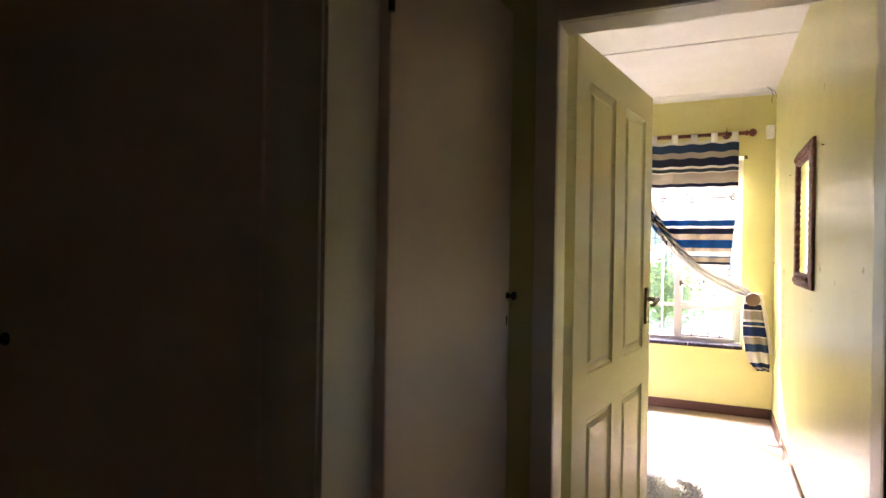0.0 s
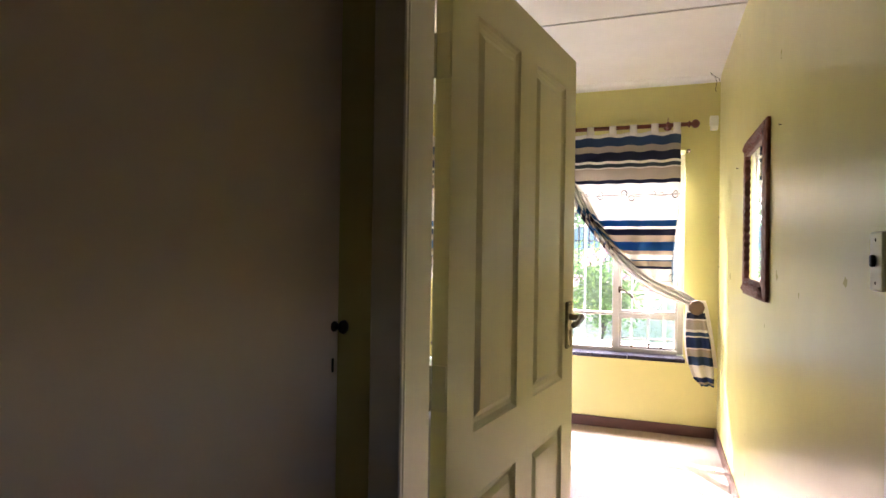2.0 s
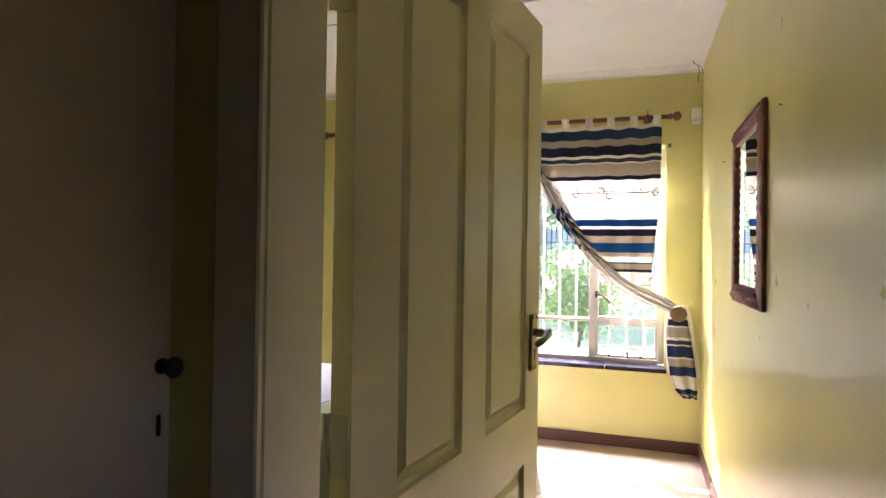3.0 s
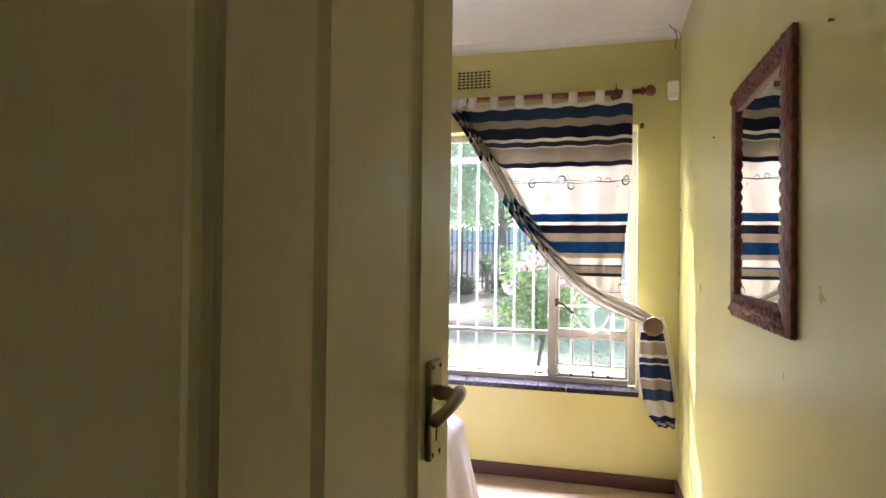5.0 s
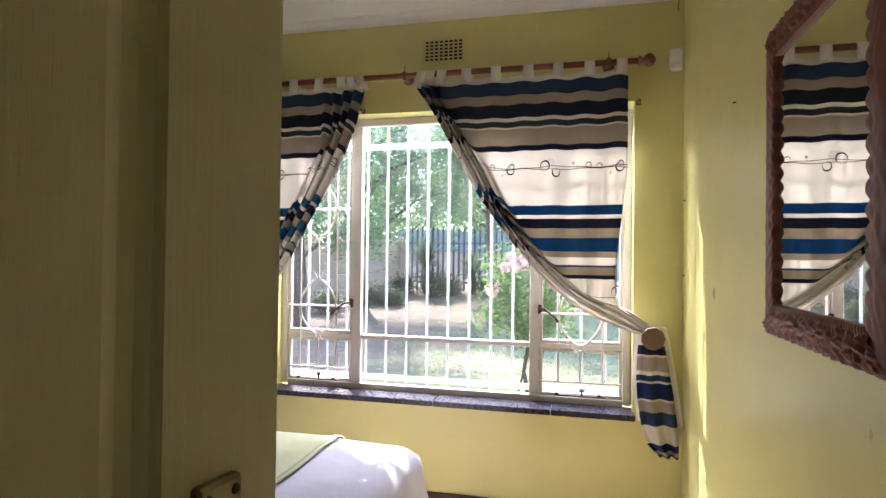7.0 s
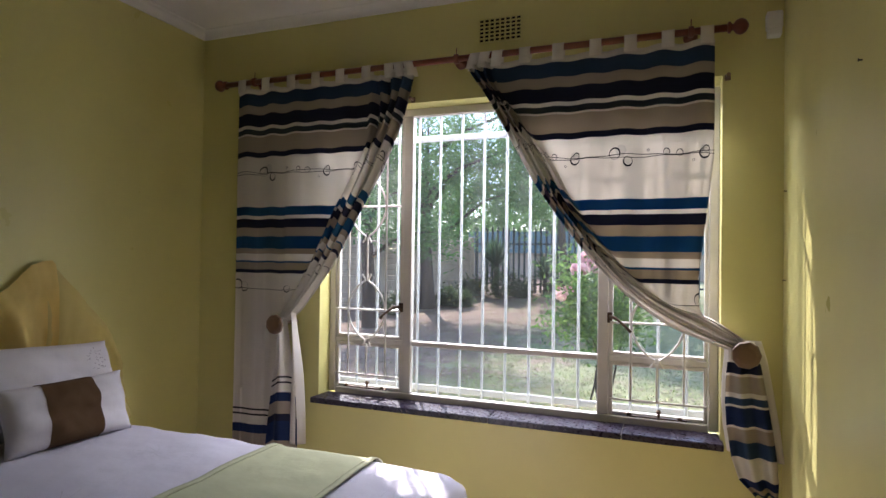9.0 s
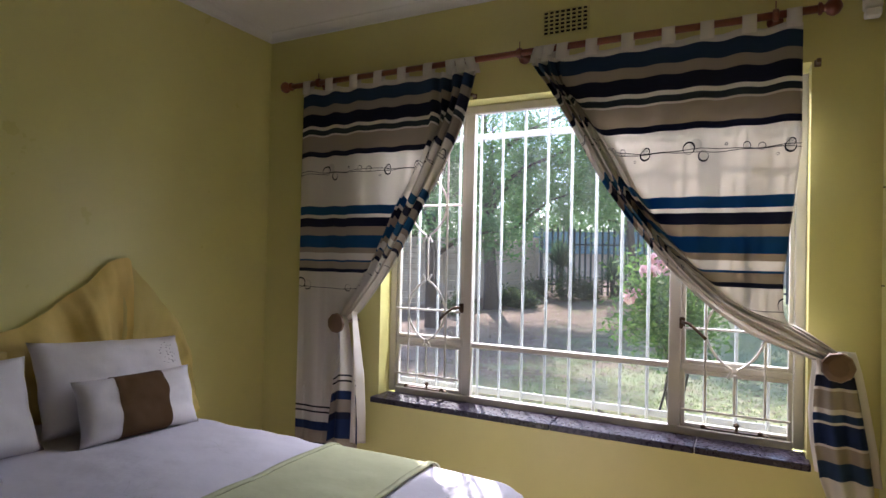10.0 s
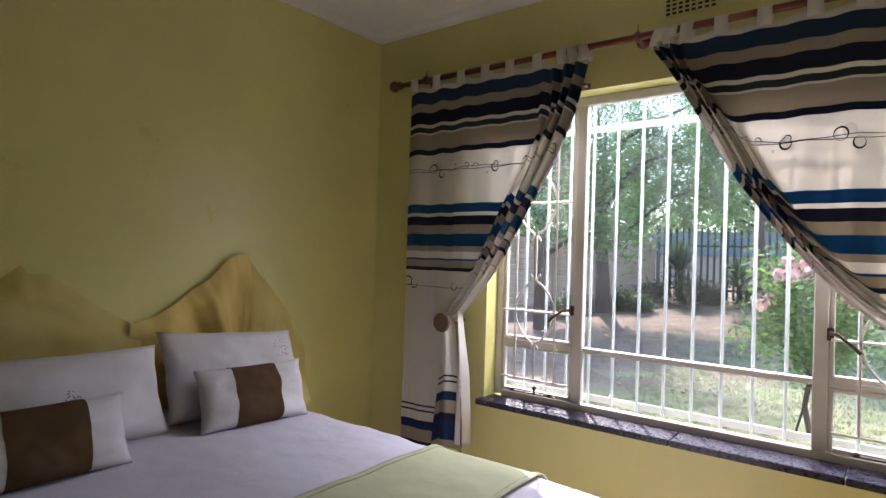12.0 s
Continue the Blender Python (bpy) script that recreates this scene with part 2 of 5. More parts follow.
M = {
    "wall": painted("lime_wall_paint", (0.66, 0.613, 0.24), 0.3, 110.0, 0.12, 0.07),
    "ceiling": painted("ceiling_paint", (0.78, 0.77, 0.75), 0.7, 60.0, 0.08),
    "door": painted("cream_door_enamel", (0.83, 0.77, 0.59), 0.35, 160.0, 0.1, 0.06, grained=True),
    "hall_door": painted("hall_door_enamel", (0.86, 0.70, 0.58), 0.4, 160.0, 0.1, 0.06),
    "jamb": painted("door_frame_enamel", (0.76, 0.71, 0.58), 0.35, 120.0, 0.08, 0.08),
    "skirting": wood("dark_skirting", (0.075, 0.028, 0.02), 0.4, 0),
    "floor": floor_mat(),
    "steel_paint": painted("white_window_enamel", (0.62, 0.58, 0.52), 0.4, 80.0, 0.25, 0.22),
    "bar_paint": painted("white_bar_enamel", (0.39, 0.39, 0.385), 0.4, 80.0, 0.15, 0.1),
    "glass": clear_glass(),
    "sill": slate_mat(),
    "grout": plain("pale_grout", (0.5, 0.48, 0.45), 0.9),
    "brass": plain("aged_brass", (0.075, 0.045, 0.025), 0.45, 0.8),
    "dark_metal": plain("dark_metal", (0.03, 0.025, 0.02), 0.4, 0.7),
    "satin": plain("satin_metal", (0.34, 0.3, 0.24), 0.35, 1.0),
    "plastic": plain("white_plastic", (0.8, 0.79, 0.75), 0.35, 0.0, 20, 0.03),
    # near-black colour for the shade inside keyholes and grille holes
    "black": plain("hole_shade_black", (0.012, 0.011, 0.01), 0.9),
    "rod": wood("cherry_rod", (0.17, 0.045, 0.023), 0.3, 0),
    "frame": carved_wood("carved_mahogany", (0.17, 0.036, 0.017)),
    "mirror": plain("mirror_silver", (0.9, 0.91, 0.9), 0.015, 1.0, 1.0, 0.0, 0.0),
    "curtain": striped("striped_curtain_cloth", STRIPES),
    "tail": striped("striped_curtain_tail_cloth", TAIL, False),
    "tab": cloth("curtain_tab_cloth", WHITE, through=0.3),
    # cloth of the added strips that keep backlight off the swept curtain edges
    "hem": cloth("backlight_strip_cloth", (0.36, 0.31, 0.24)),
    "tie": plain("turned_tie_wood", (0.13, 0.075, 0.042), 0.5),
    "linen": cloth("white_linen", (0.56, 0.53, 0.59)),
    "pillow": cloth("white_pillow_cotton", (0.57, 0.535, 0.55)),
    "brown": cloth("brown_suede", (0.085, 0.047, 0.022)),
    "green": cloth("sage_runner_cloth", (0.43, 0.43, 0.27), vary=0.12),
    "thread": plain("dark_thread", (0.05, 0.05, 0.06), 0.8),
    "grey_thread": plain("grey_thread", (0.42, 0.40, 0.43), 0.8),
    "gauze": sheer("yellow_gauze", (0.78, 0.64, 0.24)),
    "gauze_fold": cloth("folded_yellow_gauze", (0.76, 0.58, 0.2), through=0.2, vary=0.2, rough=0.6),
    "rug": plain("shag_pile", (0.5, 0.46, 0.38), 0.95, 0.0, 60, 0.35),
    "ground": ground_mat(),
    "precast": precast_mat(),
    "render": painted("outside_plaster", (0.6, 0.55, 0.45), 0.8, 40.0, 0.3, 0.15),
    "fence": plain("dark_fence_steel", (0.028, 0.038, 0.045), 0.5, 0.2),
    "blue": plain("blue_sheeting", (0.10, 0.18, 0.21), 0.6),
    "bark": wood("tree_bark", (0.055, 0.04, 0.032), 0.9, 2, 6.0, 0.5),
    "leaf": leafy("tree_leaves", (0.05, 0.135, 0.045), (0.20, 0.38, 0.12)),
    "leaf_far": leafy("far_leaves", (0.06, 0.14, 0.05), (0.22, 0.37, 0.13)),
    "shrub": leafy("shrub_leaves", (0.02, 0.045, 0.015), (0.08, 0.12, 0.04)),
    "rose_leaf": leafy("rose_leaves", (0.05, 0.12, 0.03), (0.21, 0.34, 0.09)),
    "petal": leafy("pink_petals", (0.7, 0.36, 0.44), (0.85, 0.64, 0.68)),
    "litter": leafy("dry_leaves", (0.10, 0.065, 0.045), (0.50, 0.42, 0.30)),
    "yucca": leafy("yucca_blades", (0.035, 0.07, 0.04), (0.12, 0.19, 0.1)),
    "grass": leafy("grass_blades", (0.17, 0.22, 0.07), (0.36, 0.42, 0.18)),
}


# ---- mesh helpers ----
def mesh_of(name, bm, material, smooth=False):
    me = bpy.data.meshes.new(name)
    bm.normal_update()
    bm.to_mesh(me)
    bm.free()
    for m in material if isinstance(material, (list, tuple)) else (material,):
        me.materials.append(m)
    if smooth:
        me.shade_smooth()
    return me


def part(name, bm, material, parent=None, label="", smooth=False):
    ob = new(name, mesh_of(name, bm, material, smooth))
    if parent is not None:
        ob.parent = parent
    if label:
        tagged(ob, label)
    return ob


def thing(name, label, category, at=(0, 0, 0), turn=0, group=""):
    ob = new(name)
    ob.empty_display_size = 0.1
    ob.matrix_world = pose(*at, 0, 0, turn)
    return tagged(ob, label, category, group)


def structure(name, bm, material, label, category, smooth=False):
    return tagged(part(name, bm, material, None, "", smooth), label, category, kind="structure")


def box(bm, x0, x1, y0, y1, z0, z1, bevel=0.0, segments=1):
    r = bmesh.ops.create_cube(bm, size=1.0, matrix=Matrix.LocRotScale(((x0 + x1) / 2, (y0 + y1) / 2, (z0 + z1) / 2), None, (x1 - x0, y1 - y0, z1 - z0)))
    if bevel:
        edges = list({e for v in r["verts"] for e in v.link_edges})
        bmesh.ops.bevel(bm, geom=edges, offset=bevel, segments=segments, affect="EDGES", profile=0.5)
    return bm


def boxed(x0, x1, y0, y1, z0, z1, bevel=0.0, segments=1):
    return box(bmesh.new(), x0, x1, y0, y1, z0, z1, bevel, segments)


def tube(bm, points, radius, sides=8, cap=True):
    """A round bar along a line of points; radius is a number or one for each point."""
    pts = [Vector(p) for p in points]
    radii = radius if isinstance(radius, (list, tuple)) else [radius] * len(pts)
    rings, side = [], None
    for i, p in enumerate(pts):
        d = (pts[min(i + 1, len(pts) - 1)] - pts[max(i - 1, 0)]).normalized()
        if side is None:
            side = d.orthogonal().normalized()
        side = (side - d * side.dot(d)).normalized()
        up = d.cross(side)
        rings.append([bm.verts.new(p + (side * math.cos(a) + up * math.sin(a)) * radii[i]) for a in (2 * math.pi * k / sides for k in range(sides))])
    for a, b in zip(rings, rings[1:]):
        for k in range(sides):
            bm.faces.new((a[k], a[(k + 1) % sides], b[(k + 1) % sides], b[k]))
    if cap:
        bm.faces.new(rings[0][::-1])
        bm.faces.new(rings[-1])
    return bm


def lathe(bm, profile, m=Matrix(), sides=20):
    """Turns (radius, height) pairs round z."""
    rings = [[bm.verts.new(m @ Vector((r * math.cos(2 * math.pi * k / sides), r * math.sin(2 * math.pi * k / sides), h))) for k in range(sides)] for r, h in profile]
    for a, b in zip(rings, rings[1:]):
        for k in range(sides):
            bm.faces.new((a[k], a[(k + 1) % sides], b[(k + 1) % sides], b[k]))
    bm.faces.new(rings[0][::-1])
    bm.faces.new(rings[-1])
    return bm


def sheet(points, uvs=None):
    """A grid of rows of points as one surface, with its own coordinates."""
    bm = bmesh.new()
    layer = bm.loops.layers.uv.new("UVMap") if uvs else None
    rows = [[bm.verts.new(p) for p in row] for row in points]
    for j in range(len(rows) - 1):
        for i in range(len(rows[0]) - 1):
            f = bm.faces.new((rows[j][i], rows[j][i + 1], rows[j + 1][i + 1], rows[j + 1][i]))
            if uvs:
                for loop, (a, b) in zip(f.loops, ((j, i), (j, i + 1), (j + 1, i + 1), (j + 1, i))):
                    loop[layer].uv = uvs[a][b]
    return bm


def thicken(ob, t, offset=0.0):
    m = ob.modifiers.new("thickness", "SOLIDIFY")
    m.thickness, m.offset = t, offset
    return ob


def lerp(a, b, t):
    return a + (b - a) * t


def along(curve, x):
    """The value of a curve of (x, z) pairs at x."""
    c = sorted(curve)
    return float(np.interp(x, [p[0] for p in c], [p[1] for p in c]))


# ---- the rooms ----
RIGHT, LEFT, NORTH, SOUTH, CEIL = 0.0, -3.10, 0.0, -3.645, 2.70
WALL = 0.2
W_L, W_R, W_B, W_T = -2.25, -0.235, 0.585, 2.16
D_L, D_R, D_T = -0.88, -0.082, 2.05
HALL_FACE = -3.80

bm = boxed(LEFT - 0.3, RIGHT + 0.3, -6.9, NORTH + WALL - 0.02, -0.2, 0.0)
structure("floor", bm, M["floor"], "pale beige vinyl floor with a soft sheen", "floor")

bm = bmesh.new()
box(bm, LEFT - WALL, RIGHT + WALL, SOUTH, NORTH + WALL, CEIL, CEIL + 0.1)
for y in (-1.34, -2.24, -3.14):
    box(bm, LEFT, RIGHT, y - 0.022, y + 0.022, CEIL - 0.008, CEIL + 0.01, 0.003)
structure("ceiling", bm, M["ceiling"], "white boarded ceiling with flat cover strips", "ceiling")
structure("ceiling_hall", boxed(-3.0, 0.5, -6.9, SOUTH, 2.45, 2.6), M["ceiling"], "plain white hall ceiling", "ceiling")


def cornice(x0, y0, x1, y1, inward):
    """A small coved cornice along a wall."""
    a, b, n = Vector((x0, y0, 0)), Vector((x1, y1, 0)), Vector((*inward, 0))
    prof = [(0.0, 0.0), (0.0, -0.045), (0.008, -0.045)] + [(0.008 + 0.05 * (1 - math.cos(t)), -0.045 + 0.039 * math.sin(t)) for t in np.linspace(0.2, 1.5, 6)] + [(0.062, 0.0)]
    bm = bmesh.new()
    rows = [[bm.verts.new(p + n * d + Vector((0, 0, CEIL + h))) for d, h in prof] for p in (a, b)]
    for i in range(len(prof) - 1):
        bm.faces.new((rows[0][i], rows[0][i + 1], rows[1][i + 1], rows[1][i]))
    return bm


for spec in ((LEFT, NORTH, RIGHT, NORTH, (0, -1)), (LEFT, NORTH, LEFT, SOUTH, (1, 0)), (LEFT, SOUTH, RIGHT, SOUTH, (0, 1))):
    structure("trim", cornice(*spec), M["ceiling"], "white coved plaster cornice", "cornice")

# window wall with its opening
bm = bmesh.new()
box(bm, LEFT - WALL, W_L, NORTH, NORTH + WALL, -0.3, CEIL)
box(bm, W_R, RIGHT + WALL, NORTH, NORTH + WALL, -0.3, CEIL)
box(bm, W_L, W_R, NORTH, NORTH + WALL, -0.3, W_B - 0.025)
box(bm, W_L, W_R, NORTH, NORTH + WALL, W_T, CEIL)
structure("wall_north", bm, M["wall"], "lime green painted plaster wall round the window", "wall")
structure("wall_east", boxed(RIGHT, RIGHT + WALL, HALL_FACE, NORTH, -0.1, CEIL), M["wall"], "lime green painted plaster wall with a soft sheen", "wall")
structure("wall_west", boxed(LEFT - WALL, LEFT, SOUTH, NORTH, -0.1, CEIL), M["wall"], "lime green painted plaster wall behind the bed", "wall")
bm = bmesh.new()
box(bm, LEFT - WALL, D_L - 0.0, HALL_FACE, SOUTH, -0.1, CEIL)
box(bm, D_L, RIGHT, HALL_FACE, SOUTH, D_T + 0.0, CEIL)
box(bm, D_R, RIGHT, HALL_FACE, SOUTH, -0.1, D_T)
structure("wall_south", bm, M["wall"], "painted plaster wall round the bedroom door", "wall")

# the hall
HX, HY = -1.08, -4.615
bm = bmesh.new()
box(bm, HX - 0.15, HX, HY + 0.2, HALL_FACE, 2.06, 2.45)
box(bm, HX - 0.15, HX, HY, HY + 0.2, -0.1, 2.45)
box(bm, HX - 0.15, HX - 0.06, HY + 0.2, HALL_FACE, -0.1, 2.06)
structure("wall_hall", bm, M["hall_door"], "shaded cream hall wall round a flush door", "wall")
bm = bmesh.new()
box(bm, -3.0, -2.05, HY, HY + 0.12, -0.1, 2.45)
box(bm, -2.05, HX - 0.151, HY + 0.05, HY + 0.12, -0.1, 2.45)
box(bm, -2.05, HX - 0.151, HY, HY + 0.049, 2.06, 2.45)
structure("wall_hall_side", bm, M["hall_door"], "dark shaded hall wall round a flush door", "wall")
structure("wall_hall_west", boxed(-3.1, -3.0, -6.9, HY + 0.12, -0.1, 2.45), M["hall_door"], "plain hall wall", "wall")
structure("wall_hall_south", boxed(-3.0, 0.5, -7.0, -6.9, -0.1, 2.45), M["hall_door"], "plain hall wall", "wall")
# slot added out of view to let daylight onto the flush hall door
bm = bmesh.new()
for y0, y1, z0, z1 in ((-6.9, -4.3, -0.1, 2.45), (-4.08, HALL_FACE, -0.1, 2.45), (-4.3, -4.08, -0.1, 1.22), (-4.3, -4.08, 1.335, 2.45)):
    box(bm, 0.3, 0.5, y0, y1, z0, z1)
structure("wall_hall_east", bm, M["hall_door"], "plain hall wall with an added slot, out of view, that lets light in", "wall")
structure("wall_hall_stub", boxed(0.0, 0.3, HALL_FACE, HALL_FACE + 0.1, -0.1, 2.45), M["hall_door"], "short plain hall wall beside the bedroom door", "wall")


def skirting(x0, x1, y0, y1):
    bm = boxed(x0, x1, y0, y1, 0.0, 0.08, 0.004)
    structure("baseboard", bm, M["skirting"], "dark brown wooden skirting board", "baseboard")


skirting(LEFT, RIGHT, NORTH - 0.018, NORTH)
skirting(RIGHT - 0.018, RIGHT, SOUTH, NORTH - 0.019)
skirting(LEFT, LEFT + 0.018, SOUTH, NORTH - 0.019)

# bedroom door frame, a pressed steel lining
bm = bmesh.new()
for x0, x1, face in ((D_L - 0.05, D_L + 0.014, 1), (D_R - 0.014, D_R + 0.045, -1)):
    box(bm, x0, x1, HALL_FACE - 0.014, HALL_FACE, 0.0, D_T + 0.045, 0.003)
    a, b = (D_L, D_L + 0.014) if face > 0 else (D_R - 0.014, D_R)
    box(bm, a, b, HALL_FACE + 0.001, HALL_FACE + 0.11, 0.0, D_T, 0.003)
    a, b = (D_L, D_L + 0.003) if face > 0 else (D_R - 0.003, D_R)
    box(bm, a, b, HALL_FACE + 0.111, SOUTH + 0.002, 0.0, D_T, 0.001)
box(bm, D_L + 0.015, D_R - 0.015, HALL_FACE - 0.014, HALL_FACE, 2.003, D_T + 0.045, 0.003)
box(bm, D_L + 0.015, D_R - 0.015, HALL_FACE + 0.001, HALL_FACE + 0.11, 2.003, D_T, 0.003)
box(bm, D_L + 0.015, D_R - 0.015, HALL_FACE + 0.111, SOUTH + 0.002, D_T - 0.006, D_T, 0.002)
structure("door_frame", bm, M["jamb"], "cream enamelled steel door frame", "door frame")


def panel_door_leaf(w, h, t):
    """A moulded four-panel leaf: hinge edge at x 0, faces at y 0 and -t, sunk mouldings round raised fields."""
    cols, rows = ((0.128, 0.402), (0.53, 0.817)), ((0.16, 0.768), (0.922, 1.912))
    xs = sorted({-0.004, w, *(v for c in cols for v in c)})
    zs = sorted({0.0, h, *(v for r in rows for v in r)})
    bm = bmesh.new()
    for y, flip in ((0.0, False), (-t, True)):
        s = 1.0 if not flip else -1.0
        for i in range(len(xs) - 1):
            for j in range(len(zs) - 1):
                x0, x1, z0, z1 = xs[i], xs[i + 1], zs[j], zs[j + 1]
                loops = [(0.0, 0.0)]
                if (x0, x1) in cols and (z0, z1) in rows:
                    loops += [(0.005, -0.006), (0.014, -0.011), (0.026, -0.012), (0.042, -0.003)]
                rings = [[bm.verts.new((a, y + s * dy, b)) for a, b in ((x0 + d, z0 + d), (x1 - d, z0 + d), (x1 - d, z1 - d), (x0 + d, z1 - d))] for d, dy in loops]
                for ra, rb in zip(rings, rings[1:]):
                    for k in range(4):
                        f = (ra[k], ra[(k + 1) % 4], rb[(k + 1) % 4], rb[k])
                        bm.faces.new(f[::-1] if not flip else f)
                f = rings[-1]
                bm.faces.new(f[::-1] if not flip else f)
    for a, b in (((-0.004, 0), (-0.004, h)), ((-0.004, h), (w, h)), ((w, h), (w, 0)), ((w, 0), (-0.004, 0))):
        bm.faces.new([bm.verts.new(p) for p in ((a[0], 0, a[1]), (b[0], 0, b[1]), (b[0], -t, b[1]), (a[0], -t, a[1]))])
    bmesh.ops.remove_doubles(bm, verts=bm.verts, dist=0.0005)
    bmesh.ops.recalc_face_normals(bm, faces=bm.faces)
    return bm


LEAF_W, LEAF_T = 0.932, 0.040
door = thing("door_1", "open cream painted four-panel door", "door", (-0.859, -3.577, 0.012), math.degrees(math.atan2(0.909, 0.144)))
tagged(door, kind="structure")
part("leaf", panel_door_leaf(LEAF_W, 2.036, LEAF_T), M["door"], door).location = (0, LEAF_T, 0)


def lever_set(parent, x, z, y, out, deep=0.011):
    """A lever handle on a long backplate with a keyhole; out: +1 or -1 along y."""
    bm = boxed(x - 0.021, x + 0.021, min(y, y + out * deep), max(y, y + out * deep), z - 0.08, z + 0.08, 0.0025)
    plate = part("backplate", bm, M["satin"], parent, "worn satin metal backplate")
    bm = lathe(bmesh.new(), [(0.012, 0.0), (0.012, 0.02), (0.009, 0.028), (0.009, 0.045)], pose(x, y + out * deep, z + 0.028, -90 * out))
    tube(bm, [(x + 0.004, y + out * (deep + 0.039), z + 0.032), (x - 0.02, y + out * (deep + 0.046), z + 0.03), (x - 0.06, y + out * (deep + 0.046), z + 0.018), (x - 0.105, y + out * (deep + 0.044), z + 0.012)], [0.011, 0.011, 0.009, 0.0095], 10)
    part("lever", bm, M["satin"], plate, "worn satin metal lever", True)
    # keyhole as a flat black patch, its inner shade put into the colour
    bm = boxed(x - 0.003, x + 0.003, min(y + out * (deep + 0.0002), y + out * (deep + 0.0008)), max(y + out * (deep + 0.0002), y + out * (deep + 0.0008)), z - 0.05, z - 0.025)
    lathe(bm, [(0.006, 0), (0.006, 0.0008)], pose(x, y + out * (deep + 0.0002), z - 0.024, -90 * out), 12)
    part("keyhole", bm, M["black"], plate)
    for dx in (-0.013, 0.013):
        for dz in (-0.07, 0.07):
            part("screw", lathe(bmesh.new(), [(0.004, 0), (0.003, 0.0015)], pose(x + dx, y + out * deep, z + dz, -90 * out), 10), M["dark_metal"], plate)


lever_set(door, LEAF_W - 0.072, 1.103, LEAF_T, 1)
lever_set(door, LEAF_W - 0.072, 1.103, 0.0, -1)
for z in (0.22, 1.05, 1.78):
    bm = boxed(-0.008, -0.0045, 0.002, 0.036, z - 0.05, z + 0.05)
    tube(bm, [(-0.012, 0.042, z - 0.05), (-0.012, 0.042, z + 0.05)], 0.007, 10)
    part("hinge", bm, M["jamb"], door, "painted-over steel butt hinge")

# ---- hall doors ----
hall_door = thing("door_2", "flush cream door pushed to, with a dark knob", "door", (-1.05, -4.44, 0.01), 86)
tagged(hall_door, kind="structure")
part("leaf", boxed(0.0, 0.652, 0.0, 0.04, 0.0, 2.045, 0.004, 2), M["hall_door"], hall_door)
bm = lathe(bmesh.new(), [(0.010, 0.0), (0.010, 0.003), (0.006, 0.006), (0.006, 0.013), (0.012, 0.018), (0.0135, 0.023), (0.010, 0.027), (0.003, 0.029)], pose(0.628, 0, 1.208, 90), 18)
part("knob", bm, M["dark_metal"], hall_door, "dark metal knob", True)
# flat patch again: the black colour is the keyhole's shade
bm = boxed(0.622, 0.628, -0.0012, -0.0002, 1.122, 1.148)
part("keyhole", bm, M["black"], hall_door)
for z in (0.25, 1.86):
    part("hinge", tube(bmesh.new(), [(-0.004, -0.004, z - 0.045), (-0.004, -0.004, z + 0.045)], 0.007, 10), M["dark_metal"], hall_door, "dark steel hinge")
bm = bmesh.new()
box(bm, HX, HX + 0.006, HY - 0.001, HY + 0.045, 0.0, 2.1, 0.002)
box(bm, -1.196, HX - 0.001, HY - 0.009, HY - 0.0005, 0.0, 2.1, 0.002)
box(bm, HX, HX + 0.003, HY + 0.046, HY + 0.178, 0.0, 2.1, 0.001)
box(bm, HX, HX + 0.014, HY + 0.166, HALL_FACE - 0.016, 2.062, 2.1, 0.004)
structure("trim", bm, M["jamb"], "cream hall door frame", "door frame")
side_door = thing("door_3", "closed flush hall door in deep shade", "door", (-1.206, HY, 0.0))
tagged(side_door, kind="structure")
part("leaf", boxed(-0.865, -0.006, -0.006, 0.035, 0.01, 2.05, 0.005, 2), M["hall_door"], side_door)
bm = lathe(bmesh.new(), [(0.016, 0.0), (0.016, 0.004), (0.008, 0.008), (0.008, 0.022), (0.018, 0.03), (0.015, 0.046), (0.004, 0.048)], pose(-0.79, -0.006, 1.12, 90), 18)
part("knob", bm, M["dark_metal"], side_door, "dark metal knob", True)

# ---- window ----
window = thing("window_1", "white painted steel window with burglar bars", "window")
tagged(window, kind="structure")
WY = 0.12
MULLIONS = (-1.768, -0.737)
Z0, Z1, TR = 0.590, 2.145, 0.886


def steel(x0, x1, z0, z1, depth=0.035, y=WY):
    return boxed(x0, x1, y - depth / 2, y + depth / 2, z0, z1, 0.004)


part("window_frame", steel(W_L, W_L + 0.04, Z0, Z1), M["steel_paint"], window)
part("window_frame", steel(W_R - 0.04, W_R, Z0, Z1), M["steel_paint"], window)
part("window_frame", steel(W_L + 0.041, W_R - 0.041, Z0 - 0.04, Z0 + 0.028), M["steel_paint"], window)
part("window_frame", steel(W_L + 0.041, W_R - 0.041, Z1 - 0.03, Z1 + 0.012), M["steel_paint"], window)
for x in MULLIONS:
    part("mullion", steel(x - 0.026, x + 0.026, Z0 + 0.029, Z1 - 0.031, 0.04), M["steel_paint"], window)
BAYS = ((W_L + 0.042, MULLIONS[0] - 0.027), (MULLIONS[0] + 0.027, MULLIONS[1] - 0.027), (MULLIONS[1] + 0.027, W_R - 0.042))
